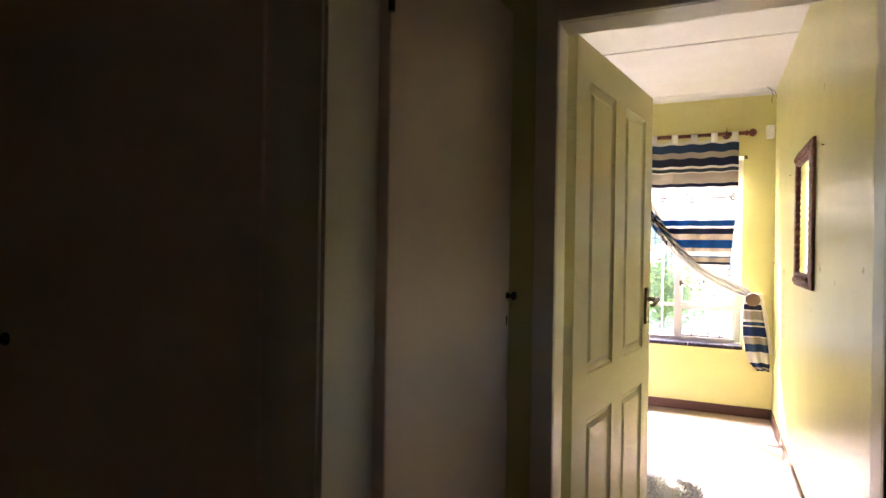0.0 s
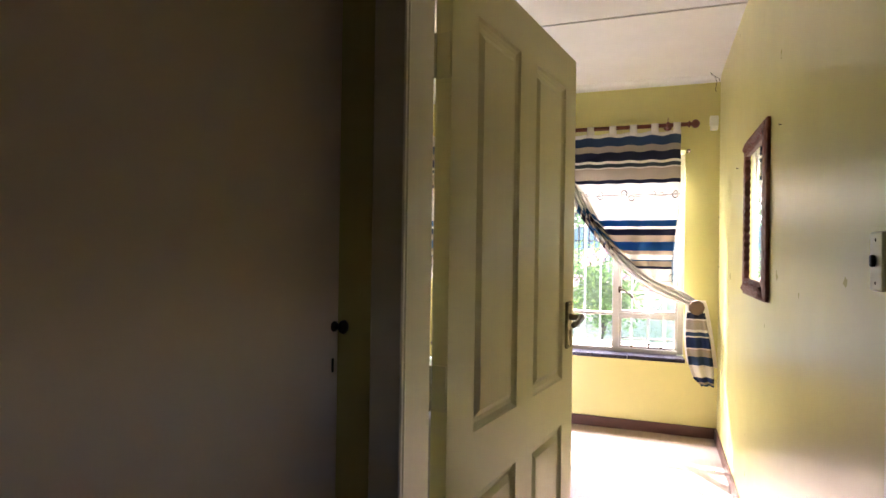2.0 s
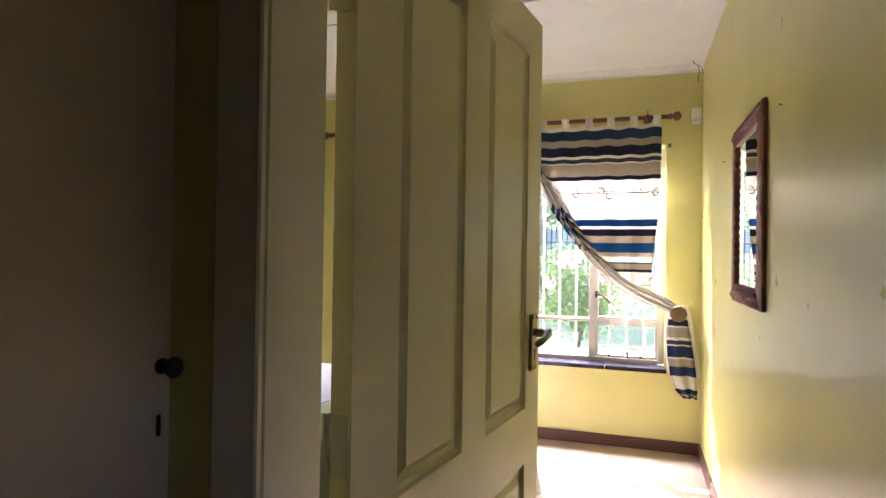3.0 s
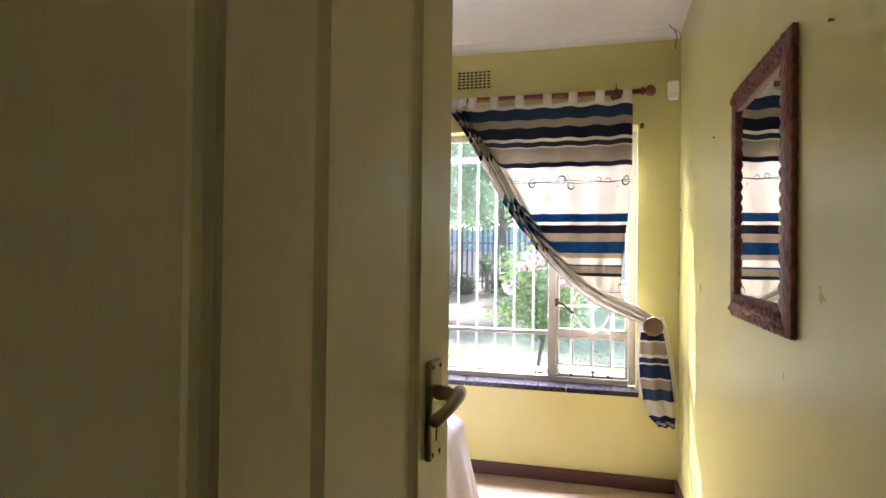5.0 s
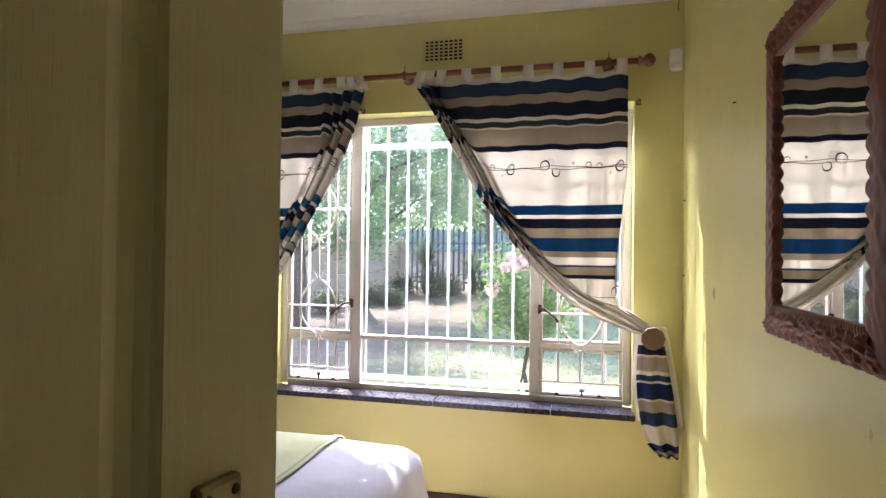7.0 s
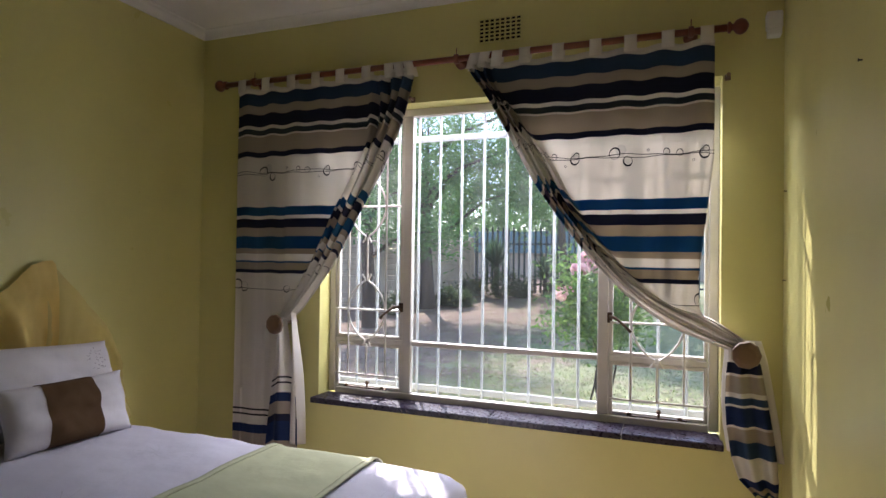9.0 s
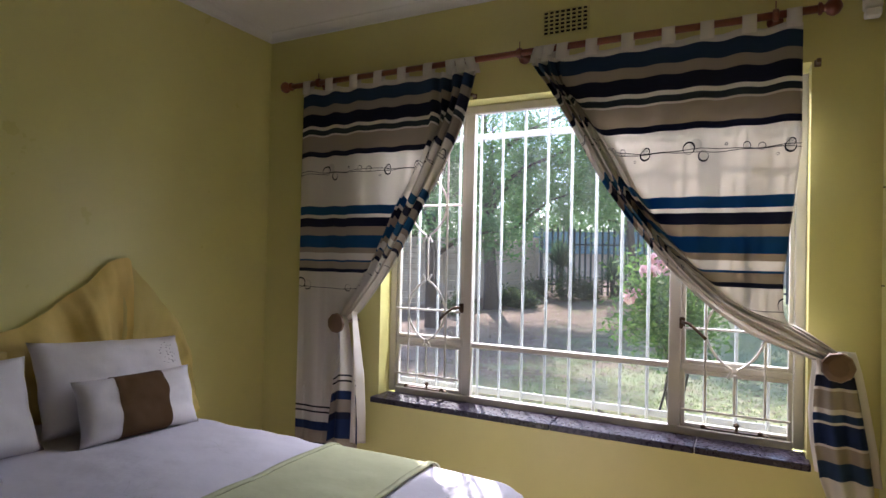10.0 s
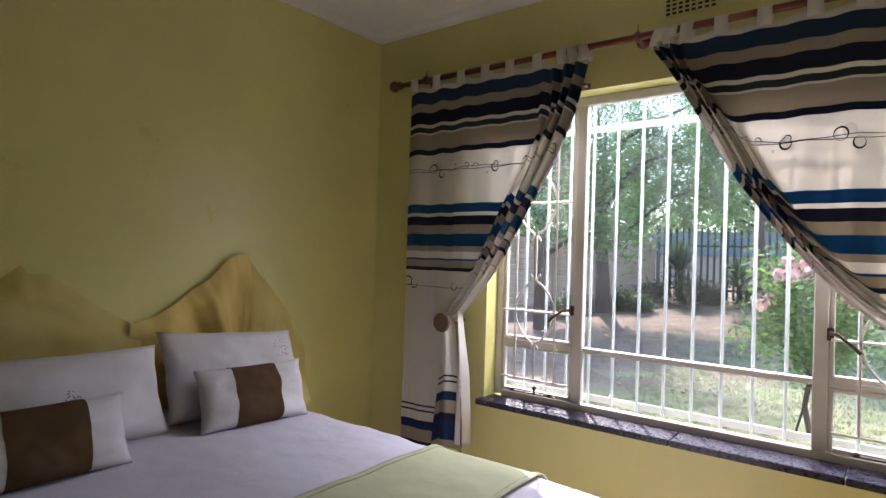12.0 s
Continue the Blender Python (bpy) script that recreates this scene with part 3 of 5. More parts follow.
for i, (x0, x1) in enumerate(BAYS):
    part("transom", steel(x0, x1, TR - 0.014, TR + 0.014, 0.03), M["steel_paint"], window)
    for z0, z1 in ((Z0 + 0.03, TR - 0.015), (TR + 0.015, Z1 - 0.032)):
        if i != 1:
            bm = bmesh.new()
            for a, b, c, d in ((x0, x0 + 0.018, z0, z1), (x1 - 0.018, x1, z0, z1), (x0 + 0.018, x1 - 0.018, z0, z0 + 0.018), (x0 + 0.018, x1 - 0.018, z1 - 0.018, z1)):
                box(bm, a, b, WY - 0.012, WY + 0.012, c, d, 0.003)
            part("casement_frame", bm, M["steel_paint"], window)
        pane = part("pane", boxed(x0 + 0.001, x1 - 0.001, WY + 0.003, WY + 0.006, z0 + 0.001, z1 - 0.001), M["glass"], window)
        pane.visible_shadow = False

# burglar bars: flat rails and upright bars outside the glass, scrolled grilles inside the casements
BY = 0.185
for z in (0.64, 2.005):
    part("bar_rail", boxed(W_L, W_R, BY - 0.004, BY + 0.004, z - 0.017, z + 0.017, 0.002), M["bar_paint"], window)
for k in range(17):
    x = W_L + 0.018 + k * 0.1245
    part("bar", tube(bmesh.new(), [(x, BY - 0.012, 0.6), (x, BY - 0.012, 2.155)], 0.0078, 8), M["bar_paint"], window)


def scroll_grille(x0, x1):
    """A wrought grille: three uprights, cross rods, and paired curves that meet above and below a lens."""
    y, xc, half = WY - 0.035, (x0 + x1) / 2, (x1 - x0) / 2
    bm = bmesh.new()
    for z in (0.70, 1.06, 1.63):
        tube(bm, [(x0 - 0.012, y, z), (x1 + 0.012, y, z)], 0.0055, 8)
    for dx in (-0.115, 0.0, 0.115):
        lines = ((0.70, 0.87), (1.22, 1.46), (1.80, 2.12)) if dx == 0 else ((0.70, 2.12),)
        for a, b in lines:
            tube(bm, [(xc + dx, y, a), (xc + dx, y, b)], 0.0055, 8)
    for zc in (1.057, 1.63):
        for s in (-1, 1):
            pts = []
            for t in np.linspace(-1.22, 1.22, 33):
                bulge = math.cos(math.pi * t / 2) ** 0.7 if abs(t) < 1 else (abs(t) - 1) * 0.9
                pts.append((xc + s * (0.006 + 0.108 * bulge), y - 0.006, zc + t * 0.163))
            tube(bm, pts, 0.0055, 8)
    part("scroll_grille", bm, M["steel_paint"], window, "white scrolled wrought-iron grille")


for i, side in ((0, 1), (2, -1)):
    x0, x1 = BAYS[i]
    scroll_grille(x0 + 0.02, x1 - 0.02)
    hx = x1 - 0.005 if side > 0 else x0 + 0.005
    bm = boxed(hx - 0.012, hx + 0.012, WY - 0.032, WY - 0.012, 1.055, 1.105, 0.003)
    tube(bm, [(hx, WY - 0.035, 1.085), (hx - side * 0.03, WY - 0.06, 1.082), (hx - side * 0.075, WY - 0.075, 1.045), (hx - side * 0.1, WY - 0.075, 1.02)], [0.008, 0.007, 0.006, 0.008], 8)
    part("window_handle", bm, M["brass"], window, "dark aged brass casement handle", True)
    xc = (x0 + x1) / 2
    bm = boxed(xc - 0.13, xc + 0.13, WY - 0.05, WY - 0.03, 0.628, 0.634, 0.001)
    for dx in (-0.12, 0.1):
        lathe(bm, [(0.012, 0.0), (0.01, 0.008), (0.004, 0.012)], pose(xc + dx, WY - 0.04, 0.634), 10)
    lathe(bm, [(0.006, -0.012), (0.006, 0.012), (0.012, 0.018), (0.012, 0.026), (0.005, 0.032)], pose(xc + 0.01, WY - 0.04, 0.637), 10)
    part("stay", bm, M["brass"], window, "dark aged brass casement stay")

# tiled sill
sill = structure("window_sill", boxed(W_L - 0.005, W_R + 0.012, -0.05, WY - 0.018, W_B - 0.03, W_B - 0.012), M["grout"], "window sill of dark glazed tiles", "window sill")
cuts = [-2.262, -1.88, -1.258, -0.638, -0.223]
for a, b in zip(cuts, cuts[1:]):
    part("tile", boxed(a + 0.002, b - 0.002, -0.068, WY - 0.019, W_B - 0.029, W_B, 0.003), M["sill"], sill)

# ---- curtain rod and curtains ----
RY, RZ = -0.08, 2.338
rod = thing("curtain_rod", "cherry-stained wooden curtain rod with turned finials", "curtain rod", (0, RY, RZ))
part("pole", tube(bmesh.new(), [(-2.85, 0, 0), (-0.225, 0, 0)], 0.0155, 16), M["rod"], rod, "", True)
FINIAL = [(0.016, 0.0), (0.024, 0.004), (0.024, 0.012), (0.014, 0.018), (0.014, 0.024), (0.026, 0.032), (0.033, 0.046), (0.033, 0.056), (0.026, 0.07), (0.014, 0.078), (0.005, 0.082)]
for x, turn in ((-2.85, -90), (-0.225, 90)):
    part("finial", lathe(bmesh.new(), FINIAL, pose(x, 0, 0, 0, turn, 0)), M["rod"], rod, "turned round finial", True)
for x in (-2.655, -1.435, -0.365):
    bm = lathe(bmesh.new(), [(0.03, 0.0), (0.03, 0.01), (0.014, 0.016), (0.014, 0.055)], pose(x, -RY, 0, 90))
    lathe(bm, [(0.016, -0.012), (0.024, -0.009), (0.024, 0.009), (0.016, 0.012)], pose(x, 0, 0, 0, 90, 0))
    tube(bm, [(x, 0.0, 0.02), (x, 0.0, 0.055)], 0.0025, 6)
    part("bracket", bm, M["rod"], rod, "", True)


def curtain_drape(edge, inner, tops, top_z, straight, cloth_w, n_rows=120, taper=0.0, pleated=2.9):
    """Cloth that hangs from its top, meets the sweep between edge and inner, and runs down it to the tie.
    tops: where each column hangs; straight: columns past this share fall to bottom_z instead."""
    cols = len(tops)
    pts, uvs = [[] for _ in range(n_rows)], [[] for _ in range(n_rows)]
    for i, x in enumerate(tops):
        u = i / (cols - 1)
        if u > straight[0]:
            path = [(x, top_z), (x + 0.01 * math.sin(i * 1.7), straight[1])]
            path = [(lerp(path[0][0], path[1][0], k / 60), lerp(path[0][1], path[1][1], k / 60)) for k in range(61)]
            band = [0.0] * 61
        else:
            w = (u / straight[0]) ** 0.6
            mid = [(lerp(a[0], b[0], w), lerp(a[1], b[1], w)) for a, b in zip(edge, inner)]
            fine = []
            for a, b in zip(mid, mid[1:]):
                fine += [(lerp(a[0], b[0], k / 12), lerp(a[1], b[1], k / 12)) for k in range(12)]
            fine.append(mid[-1])
            sgn = 1 if mid[-1][0] > mid[0][0] else -1
            later = [p for p in fine if sgn * (p[0] - x) > 0.012 and p[1] < top_z - 0.01]
            meet = along(mid, x) if sgn * (x - mid[0][0]) > 0 else top_z
            meet = min(meet, top_z - 0.01)
            steps = max(2, int((top_z - meet) / 0.02))
            path = [(x, lerp(top_z, meet, k / steps)) for k in range(steps + 1)] + later
            # even out the spacing, then soften the bend
            p = np.array(path)
            s = np.concatenate([[0], np.cumsum(np.hypot(*np.diff(p, axis=0).T))])
            q = np.linspace(0, s[-1], 100)
            p = np.stack([np.interp(q, s, p[:, 0]), np.interp(q, s, p[:, 1])], 1)
            for _ in range(14):
                p[1:-1] = (p[:-2] + 2 * p[1:-1] + p[2:]) / 4
            path = [tuple(v) for v in p]
            band = [min(1.0, max(0.0, abs(v[0] - x) / 0.12)) for v in path]
        p = np.array(path)
        s = np.concatenate([[0], np.cumsum(np.hypot(*np.diff(p, axis=0).T))])
        for j in range(n_rows):
            d = s[-1] * j / (n_rows - 1)
            px, pz, b = float(np.interp(d, s, p[:, 0])), float(np.interp(d, s, p[:, 1])), float(np.interp(d, s, band))
            t = j / (n_rows - 1)
            soft = 0.010 * math.sin(u * 23.0 + 1.0) * min(1.0, t * 4) + 0.007 * math.sin(u * 51.0 + t * 3.0)
            fold = 0.022 * math.sin(u * 22.0 + t * 1.5) * b + 0.008 * math.sin(u * 60.0 + t * 4.0) * b
            pleat = max(0.0, 1 - u * pleated)
            gather = 0.018 * math.sin(u * 56.5) * min(1.0, pleat * 3)
            px -= taper * max(0.0, (u - 0.72) / 0.28) ** 2 * min(1.0, max(0.0, (1.8 - pz) / 0.5)) * (1 - b)
            step = 0.05 * ((u * 9.0 + 0.2) % 1 - 0.5) * min(1.0, pleat * 4) * min(1.0, d / 0.25)
            pts[j].append((px, RY - 0.012 + soft * (1 - b) + fold + gather - 0.02 * b, pz - 0.006 * (1 - math.cos(2 * math.pi * px / 0.158)) * max(0.0, 1 - 1.6 * t) * (1 - b)))
            uvs[j].append((u * cloth_w, d + step + 0.012 * b * math.sin(u * 30.0)))
    return sheet(pts, uvs)


def tops(x0, x1, x_end, squeeze, n=120):
    """Where the columns hang: the first share of the cloth is gathered between x0 and x1."""
    out = []
    for i in range(n):
        u = i / (n - 1)
        out.append(lerp(x0, x1, u / squeeze) if u < squeeze else lerp(x1, x_end, (u - squeeze) / (1 - squeeze)))
    return out


def tab(x, parent, lean=0.0, w=0.052):
    bm = bmesh.new()
    rows = []
    for a, b in ((-0.019, -0.062), (-0.019, -0.03), (-0.019, 0.0), (-0.014, 0.013), (0.0, 0.019), (0.014, 0.013), (0.019, 0.0), (0.019, -0.03), (0.014, -0.062)):
        rows.append([(x - w / 2 + lean * b, RY + a, RZ + b), (x, RY + a * 1.04, RZ + b), (x + w / 2 + lean * b, RY + a, RZ + b)])
    ob = part("tab", sheet(rows), M["tab"], parent, "white cloth hanging tab", True)
    thicken(ob, 0.002)


def tail_cloth(rows_spec, n=28, folds=3.0, seed=0.0):
    """A gathered end of cloth: rows of (left x, right x, z, distance down)."""
    pts, uvs = [], []
    for l, r, z, d in rows_spec:
        pts.append([(lerp(l, r, i / (n - 1)), RY - 0.02 + 0.022 * math.sin(folds * 2 * math.pi * i / (n - 1) + seed) * min(1, 0.4 + d) - 0.02 * math.sin(math.pi * i / (n - 1)), z + 0.02 * math.sin(3.0 * i / n + seed) * d) for i in range(n)])
        uvs.append([(0.4 * i / (n - 1), d) for i in range(n)])
    return sheet(pts, uvs)


def smooth_rows(spec, n=36):
    s = np.array(spec, float)
    k = np.linspace(0, len(s) - 1, n)
    return [tuple(float(np.interp(v, range(len(s)), s[:, c])) for c in range(4)) for v in k]


EDGE_R = [(-1.375, 2.29), (-1.265, 2.127), (-1.154, 1.924), (-1.033, 1.70), (-0.868, 1.469), (-0.736, 1.311), (-0.608, 1.184), (-0.436, 1.064), (-0.18, 0.975)]
INNER_R = [(-1.239, 2.29), (-1.093, 2.031), (-0.952, 1.779), (-0.843, 1.562), (-0.685, 1.351), (-0.559, 1.224), (-0.436, 1.152), (-0.295, 1.125), (-0.15, 1.03)]
INNER_R = [(e[0] + (i[0] - e[0]) * k, e[1] + (i[1] - e[1]) * k) for e, i, k in zip(EDGE_R, INNER_R, (1, 1.5, 1.6, 1.6, 1.6, 1.5, 1.3, 1.1, 1))]
curtain = thing("curtain", "blue, navy and tan striped curtain swept to one side", "curtain", group="curtains at the window")
drape = part("drape", curtain_drape(EDGE_R, INNER_R, tops(-1.375, -1.22, -0.272, 0.33), 2.30, (1.01, 0), 1.62, taper=0.055), M["curtain"], curtain, "", True)
thicken(drape, 0.0015)
for x, lean in ((-1.335, 0.3), (-1.285, 0.2), (-1.222, 0.1), (-1.088, 0), (-0.931, 0), (-0.763, 0), (-0.612, 0), (-0.457, 0), (-0.302, 0)):
    tab(x, curtain, lean)
rows = smooth_rows([(-0.215, -0.12, 1.03, 0.0), (-0.215, -0.10, 0.96, 0.05), (-0.222, -0.085, 0.88, 0.12), (-0.225, -0.068, 0.78, 0.22), (-0.218, -0.05, 0.67, 0.33), (-0.2, -0.035, 0.55, 0.44), (-0.17, -0.028, 0.46, 0.53), (-0.11, -0.03, 0.40, 0.6)])
thicken(part("tail", tail_cloth(rows, folds=2.0), M["tail"], curtain, "gathered striped end below the tie", True), 0.0015)
thicken(part("lining", tail_cloth([(l - 0.012, r + 0.03, z, d) for l, r, z, d in rows[:26]], folds=1.5, seed=1.5), M["tab"], curtain, "thin white lining", True), 0.001).location = (0, 0.03, 0)



def backlight_strip(edge, inner, parent):
    """Added strip behind the swept edge; blocks backlight as the cloth's folded layers would."""
    rows = [[(lerp(a[0], b[0], k), RY + 0.014 + 0.006 * math.sin(9 * k + i), lerp(a[1], b[1], k)) for k in (0.08, 0.25, 0.4, 0.55, 0.7)] for i, (a, b) in enumerate(zip(edge, inner))]
    thicken(part("backlight_strip", sheet(rows), M["hem"], parent, "added tan strip, in place of folded layers, blocking backlight behind the edge", True), 0.002)


backlight_strip(EDGE_R[:6], INNER_R[:6], curtain)
EDGE_L = [(-1.655, 2.29), (-1.716, 2.042), (-1.816, 1.81), (-1.946, 1.605), (-2.111, 1.302), (-2.318, 1.035), (-2.40, 0.985)]
INNER_L = [(-1.823, 2.29), (-1.952, 1.996), (-2.084, 1.728), (-2.218, 1.424), (-2.357, 1.143), (-2.445, 1.02), (-2.46, 0.985)]
curtain = thing("curtain", "striped curtain tied back, its outer half hanging straight", "curtain", group="curtains at the window")
drape = part("drape", curtain_drape(EDGE_L, INNER_L, tops(-1.655, -1.90, -2.755, 0.42), 2.30, (0.78, 0.27), -1.5, pleated=2.1), M["curtain"], curtain, "", True)
thicken(drape, 0.0015)
for x, lean in ((-2.728, 0), (-2.566, 0), (-2.397, 0), (-2.238, 0), (-2.087, 0), (-1.93, 0), (-1.80, -0.1), (-1.745, -0.2), (-1.69, -0.3)):
    tab(x, curtain, lean)
backlight_strip(EDGE_L[:5], INNER_L[:5], curtain)
rows = smooth_rows([(-2.43, -2.37, 0.99, 1.49), (-2.435, -2.345, 0.85, 1.63), (-2.46, -2.31, 0.65, 1.83), (-2.485, -2.295, 0.45, 2.03), (-2.50, -2.29, 0.28, 2.20)], 40)
thicken(part("tail", tail_cloth([(l, r, z, d) for l, r, z, d in rows], folds=1.5), M["curtain"], curtain, "gathered striped end below the tie", True), 0.0015).location = (0, -0.035, 0)
thicken(part("lining", tail_cloth([(l + 0.09, r + 0.022, z + 0.06, 0.3) for l, r, z, d in rows], folds=1.0, seed=1.0), M["tab"], curtain, "thin white lining", True), 0.001)


def tie_back(x, z, size):
    """A round turned wooden boss on a stem, over which the cloth is hooked."""
    t = thing("curtain_tieback", "turned brown wooden curtain holdback knob", "curtain holdback", (x, 0, z), group="curtain holdbacks")
    part("stem", tube(bmesh.new(), [(0, 0, 0), (0, RY - 0.1, 0)], 0.011, 10), M["tie"], t)
    part("boss", lathe(bmesh.new(), [(0.02, 0.0), (size * 0.85, 0.006), (size, 0.016), (size * 0.93, 0.026), (size * 0.6, 0.032), (0.01, 0.034)], pose(0, RY - 0.1, 0, 90, 0, 0), 9), M["tie"], t)


tie_back(-0.158, 0.985, 0.056)
tie_back(-2.40, 0.985, 0.055)

# old track brackets left at the head of the window
for x, z in ((-1.70, 2.176), (-0.215, 2.15)):
    b = thing("curtain_bracket", "small dull metal curtain track bracket on the wall", "bracket", (x, 0, z), group="old track brackets")
    part("foot", boxed(-0.012, 0.012, -0.006, -0.0005, -0.014, 0.014, 0.002), M["tie"], b)
    part("arm", boxed(-0.008, 0.008, -0.05, -0.0065, -0.008, 0.008, 0.003), M["tie"], b)

# ---- right-hand wall ----
mirror = thing("wall_mirror", "tall mirror in a carved dark mahogany frame", "mirror", (0, -1.76, 1.555))
MW, MH, STILE, RAIL = 0.64, 0.76, 0.068, 0.075


def carved_bar(length, width, other, seed, stile):
    """A frame member, mitred at its ends: runs along x, face to -y, outer edge up. Rails carry leaf carving and a bead row, stiles a scalloped lip."""
    nx, nw = int(length / 0.0028), 21
    rows = []
    for j in range(nw):
        w = j / (nw - 1)
        row = []
        for i in range(nx):
            x = i / (nx - 1)
            s = x * length
            crest = math.sin(math.pi * (0.1 + 0.85 * w)) ** 0.7
            lobe = abs(math.sin(s * math.pi / 0.045 + seed))
            push = (-0.005 * lobe if w < 0.1 else 0.005 * lobe if w > 0.93 else 0.0) if stile else (0.003 * lobe if w > 0.93 else 0.0)
            if stile:
                carve = 0.006 * lobe * max(0.0, 1 - w * 3.2) + 0.002 * noise.noise(Vector((s * 40, w * 5, seed)))
            else:
                swirl = math.sin(s * 2 * math.pi / 0.05 + 2.6 * math.sin(w * 6.0) + seed)
                carve = 0.008 * swirl * abs(swirl) * math.sin(math.pi * w) + 0.007 * noise.noise(Vector((s * 70, w * 9, seed)))
                if w < 0.2:
                    carve = 0.004 * abs(math.sin(s * math.pi / 0.014))
            mitre = other * (1 - w)
            row.append((lerp(mitre, length - mitre, x), -0.012 - 0.012 * crest - carve, width * w + push))
        rows.append(row)
    first, last = rows[0], rows[-1]
    rows.insert(0, [(a, -0.004, c) for a, b, c in first])
    rows.append([(a, -0.002, c) for a, b, c in last])
    return sheet(rows)


for turn, length in ((0, MW), (180, MW), (90, MH), (270, MH)):
    stile = turn in (90, 270)
    width, other, across = (STILE, RAIL, MW) if stile else (RAIL, STILE, MH)
    bm = carved_bar(length, width, other, turn * 0.1, stile)
    bm.transform(pose(0, 0, 0, 0, 0, -90) @ pose(0, 0, 0, 0, turn, 0) @ pose(-length / 2, 0, across / 2 - width))
    part("stile" if stile else "rail", bm, M["frame"], mirror, "carved leafwork and beads" if not stile else "", True)
part("mirror_glass", boxed(-0.010, -0.007, -MW / 2 + 0.06, MW / 2 - 0.06, -MH / 2 + 0.05, MH / 2 - 0.05), M["mirror"], mirror, "silvered mirror glass")
part("backing", boxed(-0.006, -0.001, -MW / 2 + 0.01, MW / 2 - 0.01, -MH / 2 + 0.01, MH / 2 - 0.01), M["frame"], mirror)

switch = thing("light_switch", "white plastic light switch beside the door", "light switch", (0, -3.335, 1.355))
part("plate", boxed(-0.009, -0.001, -0.036, 0.036, -0.062, 0.062, 0.004, 2), M["plastic"], switch)
part("rocker", boxed(-0.019, -0.0095, -0.008, 0.008, -0.012, 0.014, 0.004, 2), M["dark_metal"], switch, "dark toggle")
for z in (-0.045, 0.045):
    part("screw", lathe(bmesh.new(), [(0.004, 0.0), (0.003, 0.001)], pose(-0.009, 0, z, 0, -90, 0), 8), M["dark_metal"], switch)
for y, z in ((-2.293, 1.858), (-1.05, 1.866), (-0.065, 1.645), (-0.05, 1.28)):
    nail = tagged(part("nail", lathe(bmesh.new(), [(0.002, 0), (0.002, 0.008), (0.0045, 0.0085), (0.003, 0.010)], pose(0, y, z, 0, -90, 0), 8), M["dark_metal"]), "small dark nail standing out of the wall", "nail", "nails in the wall")
sensor = thing("alarm_sensor", "small white plastic corner alarm sensor", "alarm sensor", (-0.045, -0.04, 2.345))
part("housing", boxed(-0.03, 0.03, -0.025, 0.025, -0.025, 0.05, 0.008, 2), M["plastic"], sensor)
part("lens", boxed(-0.026, 0.026, -0.031, 0.02, -0.055, -0.026, 0.006, 2), M["plastic"], sensor)
bm = tube(bmesh.new(), [(-0.08, -0.12, CEIL), (-0.07, -0.12, CEIL - 0.02), (-0.05, -0.11, CEIL - 0.03), (-0.035, -0.1, CEIL - 0.07), (-0.045, -0.1, CEIL - 0.12), (-0.04, -0.1, CEIL - 0.14)], 0.002, 6)
tube(bm, [(-0.05, -0.11, CEIL - 0.03), (-0.02, -0.1, CEIL - 0.045), (-0.012, -0.1, CEIL - 0.09)], 0.0016, 6)
tagged(part("loose_cable", bm, M["dark_metal"]), "thin loose cable hanging from the ceiling corner", "cable")

# ---- air vent over the window ----
vent = thing("air_vent", "painted air brick grille with square holes", "air vent", (-1.235, 0, 2.489))
# no depth behind the grille: the holes' shade is this sheet's colour
part("backing", boxed(-0.106, 0.106, -0.0015, -0.0005, -0.057, 0.057), M["black"], vent, "black sheet standing for the shade in the holes")
bm = bmesh.new()
for k in range(9):
    x = -0.108 + k * 0.216 / 8
    box(bm, x - 0.0042, x + 0.0042, -0.009, -0.002, -0.062, 0.062, 0.001)
for k in range(7):
    z = -0.058 + k * 0.116 / 6
    for i in range(8):
        x = -0.108 + i * 0.216 / 8
        box(bm, x + 0.004, x + 0.023, -0.0085, -0.002, z - 0.0032, z + 0.0032)
part("grille", bm, M["wall"], vent)

def stitched(points, size):
    """Small flat stitches at the given places."""
    bm = bmesh.new()
    for p, n in points:
        m = Matrix.Translation(p) @ Vector(n).to_track_quat("Z", "Y").to_matrix().to_4x4()
        k = size * random.Random(int(p[0] * 1e5) ^ int(p[1] * 7e5)).uniform(0.6, 1.2)
        bm.faces.new([bm.verts.new(m @ Vector(q)) for q in ((-k, -k * 0.7, 0.0008), (k, -k * 0.7, 0.0008), (k, k * 0.7, 0.0008), (-k, k * 0.7, 0.0008))])
    return bm


# ---- bed ----
BX0, BX1, BY0, BY1, BZ = -3.06, -1.05, -2.40, -0.86, 0.622
bed = thing("bed", "double bed under a white spread", "bed", ((BX0 + BX1) / 2, (BY0 + BY1) / 2, 0))
part("mattress", boxed(BX0 - bed.location.x, BX1 - bed.location.x - 0.02, BY0 - bed.location.y + 0.02, BY1 - bed.location.y - 0.02, 0.36, BZ - 0.02, 0.05, 3), M["pillow"], bed)
part("base", boxed(BX0 - bed.location.x, BX1 - bed.location.x - 0.04, BY0 - bed.location.y + 0.04, BY1 - bed.location.y - 0.04, 0.12, 0.355, 0.02), M["brown"], bed)
for dx in (-0.85, 0.8):
    for dy in (-0.6, 0.6):
        part("leg", boxed(dx - 0.03, dx + 0.03, dy - 0.03, dy + 0.03, 0.0, 0.12, 0.004), M["skirting"], bed)


